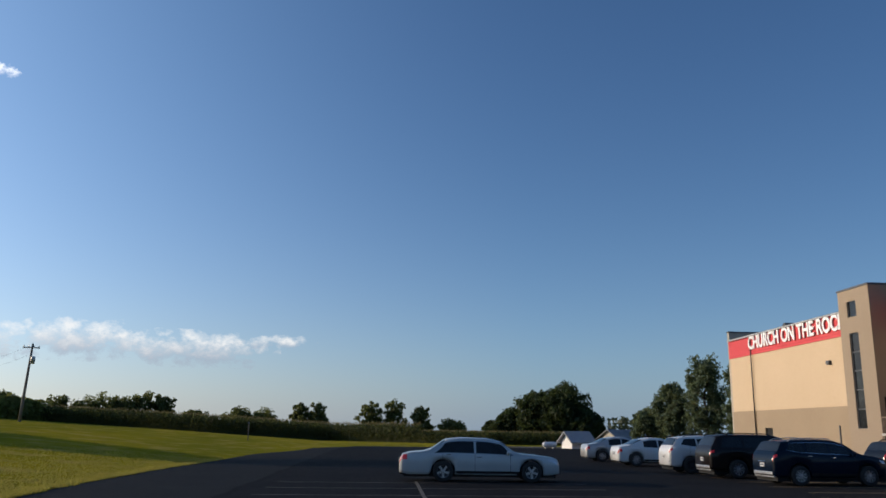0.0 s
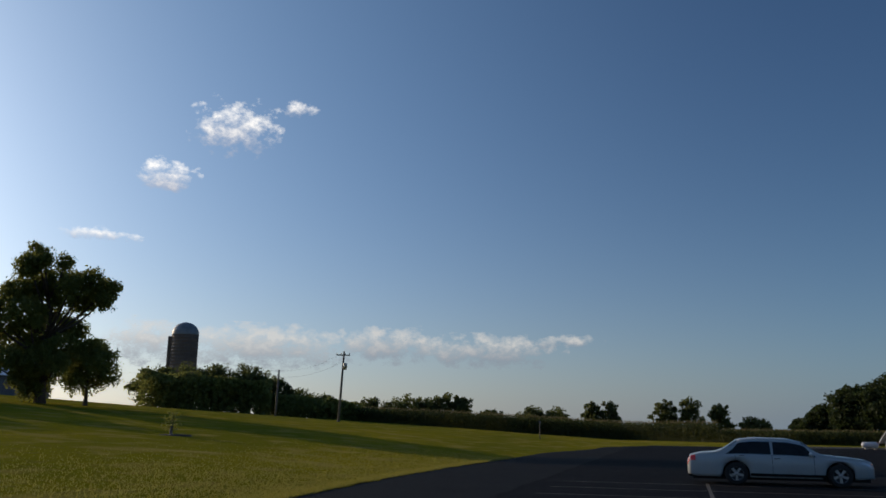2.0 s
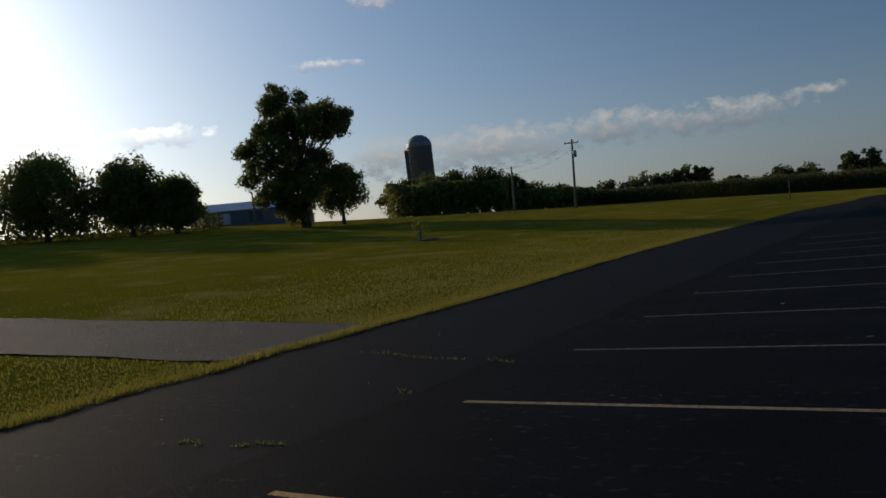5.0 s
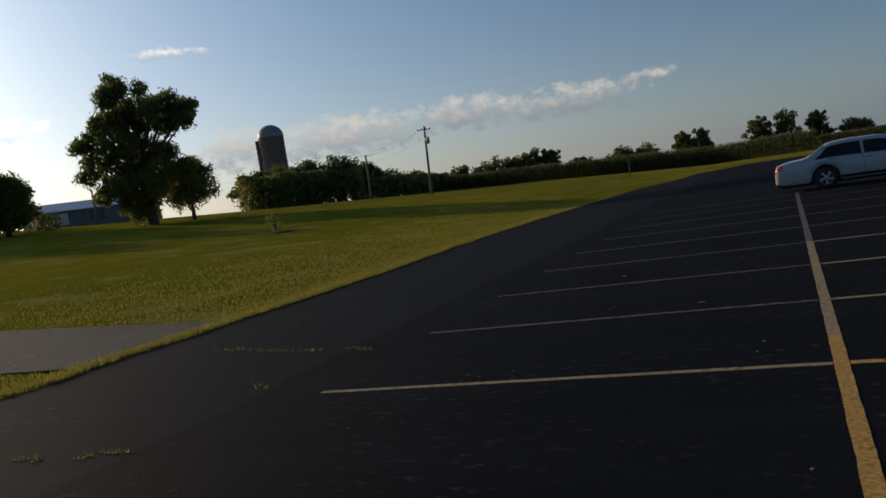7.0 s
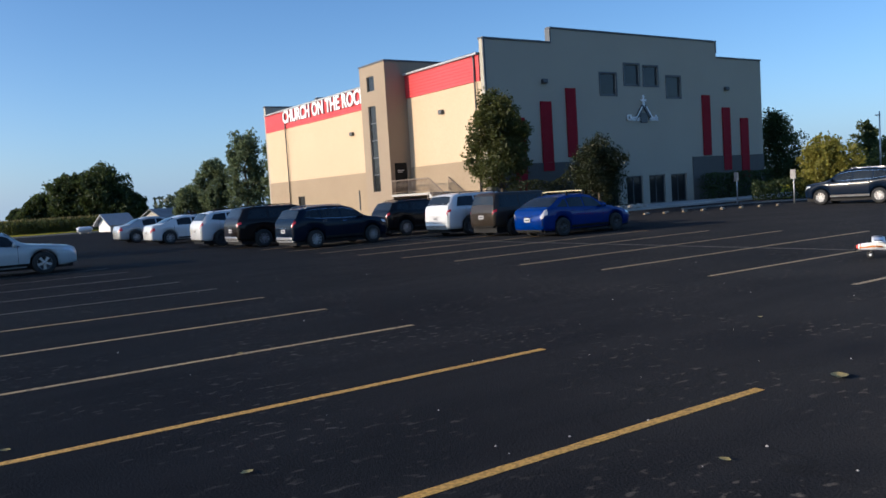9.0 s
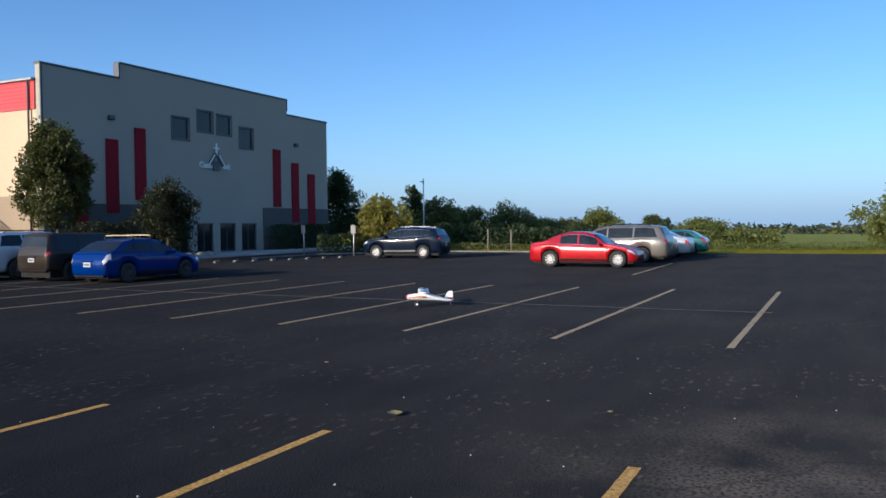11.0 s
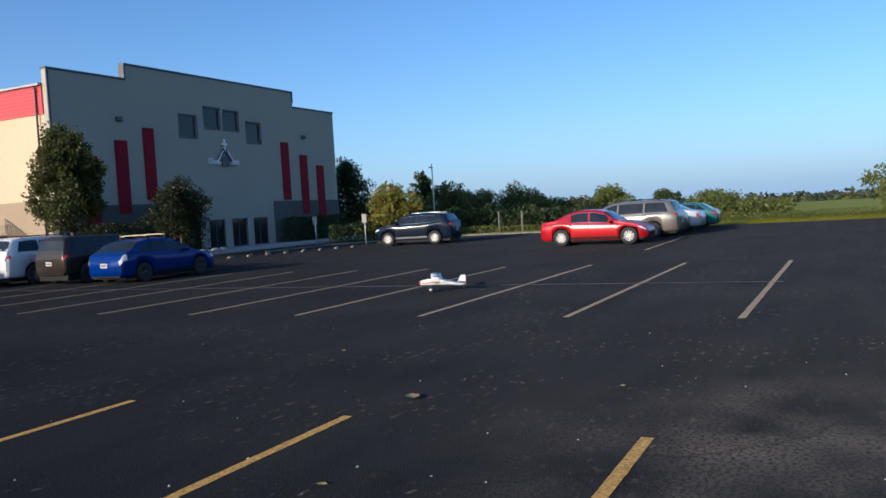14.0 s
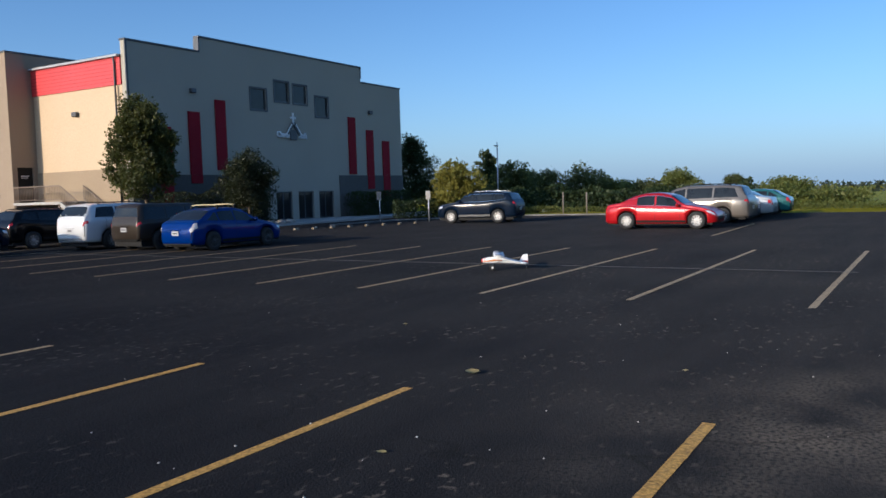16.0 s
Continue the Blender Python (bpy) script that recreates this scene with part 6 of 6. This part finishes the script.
# stones edging the planting bed
rng = random.Random(9)
for i in range(22):
    bm = bmesh.new()
    bmesh.ops.create_icosphere(bm, subdivisions=2, radius=1)
    for v in bm.verts:
        v.co *= 1 + 0.25 * noise.noise(v.co * 1.3 + Vector((i * 3, 0, 0)))
    s = rng.uniform(0.13, 0.3)
    bmesh.ops.transform(bm, matrix=Matrix.LocRotScale((0, 0, s * 0.35), Euler((0, 0, rng.uniform(0, 6))), (s * 1.2, s * 0.9, s * 0.6)), verts=bm.verts)
    ob = part("stone", bm, M["stone"], smooth=True)
    ob.location = (30.5 + i * 0.36 + rng.uniform(-0.1, 0.1), 33.35 + rng.uniform(0, 0.25), 0.14)
    tagged(ob, "pale rounded edging stone beside the bed", "stone", "edging stones")

# young tree with mulch ring on the lawn
p = polar(34.65, 45)
t = thing("sapling", "young leafy sapling with guard in a mulch ring", "sapling", "", pose(*p))
tube_ob("stem", [(0, 0, -0.1), (0.02, 0, 0.5), (0, 0.02, 1.05)], [0.03, 0.025, 0.008], M["bark"], t)
lathe("guard", [(0.075, 0.0), (0.075, 0.55), (0.068, 0.55), (0.068, 0.0)], 12, M["pole"], t, "pale trunk guard")
lv, lf = [], []
for i in range(220):
    leaf_fan(lv, lf, Vector((rng.gauss(0, 0.2), rng.gauss(0, 0.2), rng.uniform(0.25, 1.15))), 0.08, rng)
mesh_ob("foliage", lv, lf, M["leaf"], t)
lathe("mulch_ring", [(1.15, -0.12), (1.0, 0.0), (0.5, 0.03), (0.001, 0.04)], 28, M["mulch"], t, "dark mulch ring")

# ---- model aeroplane on the asphalt ----
plane = thing("model_aeroplane", "white foam model aeroplane with red and orange trim", "model aeroplane", "", pose(15.8, 7.95, 0, 0, 0, 118))


def loft(name, rings, mat, parent, label=""):
    v, f, n = [], [], len(rings[0])
    for ring in rings:
        v += ring
    for i in range(len(rings) - 1):
        for k in range(n):
            a, b = i * n + k, i * n + (k + 1) % n
            f.append((a, b, b + n, a + n))
    f += [tuple(range(n))[::-1], tuple((len(rings) - 1) * n + k for k in range(n))]
    return mesh_ob(name, v, f, mat, parent, label, smooth=True)


def oval(x, cz, w, h, n=14):
    return [(x, w * math.copysign(abs(math.cos(a)) ** 0.7, math.cos(a)), cz + h * math.copysign(abs(math.sin(a)) ** 0.7, math.sin(a))) for a in [2 * math.pi * k / n for k in range(n)]]


FUS = [(0.43, 0.215, 0.035, 0.035), (0.40, 0.215, 0.05, 0.055), (0.28, 0.22, 0.055, 0.065), (0.18, 0.235, 0.055, 0.085), (0.0, 0.225, 0.052, 0.075), (-0.2, 0.19, 0.04, 0.05), (-0.42, 0.15, 0.022, 0.03), (-0.52, 0.14, 0.01, 0.022)]
loft("fuselage", [oval(*q) for q in FUS], M["foam_white"], plane)
loft("side_flash", [oval(x, z - 0.012, w + 0.003, h * 0.42) for x, z, w, h in FUS[1:5]], M["foam_orange"], plane, "orange side flash")
loft("cowl", [oval(0.45, 0.215, 0.02, 0.02), oval(0.435, 0.215, 0.038, 0.04), oval(0.37, 0.217, 0.0535, 0.06)], M["foam_red"], plane, "red nose cowl")


def wing_ring(y, x0, chord, z, thick):
    return [(x0, y, z), (x0 - chord * 0.12, y, z + thick), (x0 - chord * 0.4, y, z + thick * 1.2), (x0 - chord, y, z + 0.004), (x0 - chord, y, z - 0.004), (x0 - chord * 0.4, y, z - thick * 0.35), (x0 - chord * 0.1, y, z - thick * 0.4)]


loft("wing", [wing_ring(y, 0.19 - abs(y) * 0.02, 0.235 - abs(y) * 0.02, 0.325 + abs(y) * 0.035, 0.02) for y in (-0.62, -0.6, -0.3, 0, 0.3, 0.6, 0.62)], M["foam_white"], plane, "white high wing")
for s in (-1, 1):
    part("wing_panel", box_bm(0.0, 0.15, min(s * 0.36, s * 0.52), max(s * 0.36, s * 0.52), 0.362, 0.366), M["plastic"], plane, "dark panel on the wing")
part("canopy", box_bm(0.10, 0.26, -0.045, 0.045, 0.285, 0.325, 0.015), M["glass"], plane, "dark canopy")
loft("tailplane", [wing_ring(y, -0.40 - abs(y) * 0.15, 0.13, 0.155, 0.008) for y in (-0.22, -0.1, 0, 0.1, 0.22)], M["foam_white"], plane)
fin = [(-0.36, 0, 0.165), (-0.46, 0, 0.33), (-0.56, 0, 0.34), (-0.57, 0, 0.13), (-0.46, 0, 0.14)]
mesh_ob("fin", [(x, -0.008, z) for x, y, z in fin] + [(x, 0.008, z) for x, y, z in fin], [(0, 1, 2, 3, 4), (9, 8, 7, 6, 5)] + [(i, i + 5, (i + 1) % 5 + 5, (i + 1) % 5) for i in range(5)], M["foam_white"], plane)
part("fin_stripe", box_bm(-0.565, -0.44, -0.0095, 0.0095, 0.145, 0.195), M["foam_red"], plane, "red stripe")
for s in (-1, 1):
    tube_ob("gear_leg", [(0.20, s * 0.03, 0.16), (0.21, s * 0.12, 0.075)], 0.006, M["steel"], plane, seg=6)
    w = lathe("wheel", [(0.001, -0.022), (0.045, -0.024), (0.065, -0.018), (0.068, 0), (0.065, 0.018), (0.045, 0.024), (0.001, 0.022)], 18, M["rubber"], plane, "fat black tyre", "y")
    w.location = (0.21, s * 0.14, 0.068)
    lathe("hub", [(0.001, -0.026), (0.025, -0.0245), (0.025, 0.0245), (0.001, 0.026)], 12, M["white"], w, "", "y")
    tube_ob("wing_strut", [(0.12, s * 0.05, 0.17), (0.10, s * 0.33, 0.332)], 0.005, M["white"], plane, seg=6)
tube_ob("tail_strut", [(-0.50, 0, 0.13), (-0.53, 0, 0.03)], 0.004, M["steel"], plane, seg=6)
lathe("tail_wheel", [(0.001, -0.008), (0.018, -0.008), (0.022, 0), (0.018, 0.008), (0.001, 0.008)], 10, M["rubber"], plane, "", "y").location = (-0.535, 0, 0.022)
lathe("spinner", [(0.001, 0.05), (0.02, 0.03), (0.03, 0.0)], 14, M["plastic"], plane).matrix_local = pose(0.448, 0, 0.215, 0, 90, 0)
for s in (0, 1):
    bm = box_bm(-0.004, 0.004, -0.014, 0.014, 0.01, 0.14, 0.003)
    bmesh.ops.transform(bm, matrix=Matrix.Translation((0.465, 0, 0.215)) @ Matrix.Rotation(radians(35 + 180 * s), 4, "X") @ Matrix.Rotation(radians(20), 4, "Z"), verts=bm.verts)
    part("propeller_blade", bm, M["plastic"], plane)

# ---- litter and loose grit on the asphalt ----
rng = random.Random(21)
pv, pf = [], []
for i in range(130):
    x, y = rng.uniform(-8, 14), rng.uniform(1.6, 20)
    if i % 3 == 0:
        x, y = rng.uniform(3, 11), rng.uniform(-3, 6)
    s = rng.uniform(0.004, 0.011)
    k = len(pv)
    pv += [(x - s, y - s, 0.001), (x + s, y - s * 0.7, 0.001), (x + s * 0.8, y + s, 0.001), (x - s, y + s * 0.8, 0.001), (x, y, s * 1.1)]
    pf += [(k, k + 1, k + 4), (k + 1, k + 2, k + 4), (k + 2, k + 3, k + 4), (k + 3, k, k + 4)]
tagged(mesh_ob("grit", pv, pf, M["stone"]), "pale loose grit scattered on the asphalt", "grit", kind="stuff")


def dead_leaf(x, y, size, turn):
    v, f = [], []
    for i in range(7):
        t = i / 6
        w = size * 0.34 * math.sin(math.pi * min(t * 0.95 + 0.04, 1)) + 0.002
        c = size * (t - 0.5)
        lift = 0.006 + 0.10 * size * (2 * t - 1) ** 2
        v += [(c, -w, lift + w * 0.35), (c, 0, lift), (c, w, lift + w * 0.35)]
    for i in range(6):
        for k in (0, 1):
            a = i * 3 + k
            f.append((a, a + 3, a + 4, a + 1))
    ob = mesh_ob("dry_leaf", v, f, M["dry_leaf"], smooth=True)
    ob.matrix_world = pose(x, y, 0.0, 0, 0, turn)
    return tagged(ob, "curled dry yellow-brown leaf on the asphalt", "leaf", "fallen leaves")


dead_leaf(6.73, 3.69, 0.20, 35)
for x, y, s, a in ((2.1, 5.05, 0.09, 10), (-2.3, 12.5, 0.10, 70), (3.6, 9.2, 0.08, 120), (-0.9, 9.6, 0.09, 20), (8.9, 5.9, 0.08, 60), (0.9, 6.9, 0.08, 150), (7.6, 1.9, 0.07, 15), (4.4, 3.1, 0.08, 95)):
    dead_leaf(x, y, s, a)
# weeds in the seams near the drive
wv, wf = [], []
for (xa, ya), (xb, yb) in (((-7.65, 9.25), (-4.6, 8.4)), ((-6.4, 4.75), (-5.0, 4.92)), ((-5.3, 6.95), (-4.9, 6.85))):
    for i in range(150 if xb - xa > 1 else 22):
        t = rng.random()
        x, y = xa + (xb - xa) * t + rng.gauss(0, 0.02), ya + (yb - ya) * t + rng.gauss(0, 0.03) + 0.06 * math.sin(t * 9)
        if noise.noise((x * 2.2, y * 2.2, 4)) < -0.12:
            continue
        h, a = rng.uniform(0.015, 0.05), rng.uniform(0, 6.28)
        d, s = Vector((math.cos(a), math.sin(a), 0)) * h, Vector((-math.sin(a), math.cos(a), 0)) * 0.008
        k = len(wv)
        q = Vector((x, y, 0.0))
        wv += [q - s, q + s, q + d + Vector((0, 0, h))]
        wf.append((k, k + 1, k + 2))
tagged(mesh_ob("weeds", wv, wf, M["leaf"]), "dry weeds growing from a crack in the asphalt", "weeds", kind="stuff")


# ---- clouds, far off ----
def cloud_material(name, seed, thin, light):
    m = bpy.data.materials.new(name)
    m.use_nodes = True
    nt = m.node_tree
    nt.nodes.clear()
    tc = nt.nodes.new("ShaderNodeTexCoord")
    sep = nt.nodes.new("ShaderNodeSeparateXYZ")
    nt.links.new(tc.outputs["Object"], sep.inputs[0])
    mp = nt.nodes.new("ShaderNodeMapping")
    mp.inputs["Location"].default_value = (seed * 7.3, seed * 3.1, 0)
    mp.inputs["Scale"].default_value = (1.0 / 130, 1.0 / 95, 1)
    nt.links.new(tc.outputs["Object"], mp.inputs[0])
    n = nt.nodes.new("ShaderNodeTexNoise")
    n.inputs["Scale"].default_value, n.inputs["Detail"].default_value, n.inputs["Roughness"].default_value = 2.3, 10, 0.62
    nt.links.new(mp.outputs[0], n.inputs["Vector"])
    gen = nt.nodes.new("ShaderNodeSeparateXYZ")
    nt.links.new(tc.outputs["Generated"], gen.inputs[0])

    def hump(sock):
        a = nt.nodes.new("ShaderNodeMath")
        a.operation = "MULTIPLY_ADD"
        a.inputs[1].default_value, a.inputs[2].default_value = 2, -1
        nt.links.new(sock, a.inputs[0])
        b = nt.nodes.new("ShaderNodeMath")
        b.operation = "MULTIPLY"
        nt.links.new(a.outputs[0], b.inputs[0])
        nt.links.new(a.outputs[0], b.inputs[1])
        return b.outputs[0]

    add = nt.nodes.new("ShaderNodeMath")
    add.operation = "ADD"
    nt.links.new(hump(gen.outputs[0]), add.inputs[0])
    nt.links.new(hump(gen.outputs[1]), add.inputs[1])
    mask = nt.nodes.new("ShaderNodeMath")
    mask.operation = "MULTIPLY_ADD"
    mask.inputs[1].default_value = -0.21
    nt.links.new(add.outputs[0], mask.inputs[0])
    nt.links.new(n.outputs[0], mask.inputs[2])
    al = nt.nodes.new("ShaderNodeMapRange")
    al.inputs[1].default_value, al.inputs[2].default_value = 0.34 + thin, 0.60 + thin
    al.inputs[4].default_value = 0.92 if light > 2 else 0.75
    nt.links.new(mask.outputs[0], al.inputs[0])
    # sunlight painted in: bright towards the top, greyer where thick and low
    shade = nt.nodes.new("ShaderNodeMath")
    shade.operation = "MULTIPLY_ADD"
    shade.inputs[1].default_value = 0.8
    nt.links.new(n.outputs[0], shade.inputs[0])
    nt.links.new(gen.outputs[1], shade.inputs[2])
    sr = nt.nodes.new("ShaderNodeMapRange")
    sr.inputs[1].default_value, sr.inputs[2].default_value = 0.65, 1.15
    nt.links.new(shade.outputs[0], sr.inputs[0])
    col = mix_col(nt, sr.outputs[0], (0.36, 0.36, 0.39), (1.0, 0.90, 0.76))
    # the sheet's own glow stands in for sunlight on the cloud
    em, tr, mx, out = (nt.nodes.new(k) for k in ("ShaderNodeEmission", "ShaderNodeBsdfTransparent", "ShaderNodeMixShader", "ShaderNodeOutputMaterial"))
    nt.links.new(col, em.inputs[0])
    em.inputs[1].default_value = light
    nt.links.new(al.outputs[0], mx.inputs[0])
    nt.links.new(tr.outputs[0], mx.inputs[1])
    nt.links.new(em.outputs[0], mx.inputs[2])
    nt.links.new(mx.outputs[0], out.inputs[0])
    return m


CLOUDS = [(31.6, 20.0, 6.5, 4.4, 0.0), (36.0, 16.4, 4.6, 2.6, 0.0), (40.2, 12.1, 6.0, 1.3, 0.03), (51.5, 8.2, 7.5, 1.8, -0.02), (36.4, 5.3, 6.0, 3.4, -0.05), (29.0, 5.2, 11.6, 3.4, -0.06), (20.4, 5.5, 8.0, 2.9, -0.04), (13.5, 5.2, 12.0, 2.6, -0.03), (8.0, 5.7, 6.0, 1.3, 0.03), (27.2, 21.6, 3.0, 1.6, 0.04)]
for i, (az, el, w, h, thin) in enumerate(CLOUDS):
    D = 2600
    c = Vector((-math.sin(radians(az)) * math.cos(radians(el)), math.cos(radians(az)) * math.cos(radians(el)), math.sin(radians(el)))) * D
    hw, hh = D * math.tan(radians(w / 2)), D * math.tan(radians(h / 2))
    v = [(-hw, -hh, 0), (hw, -hh, 0), (hw, hh, 0), (-hw, hh, 0)]
    ob = mesh_ob("cloud", v, [(0, 1, 2, 3)], cloud_material("cloud_vapour", i, thin, (4.0 if az > 45 else 2.3) if el > 7 else 1.3))
    ob.matrix_world = look(c, (0, 0, 1.75)) 
    tagged(ob, "small white evening cumulus cloud in the far sky", "cloud", "clouds", "structure")
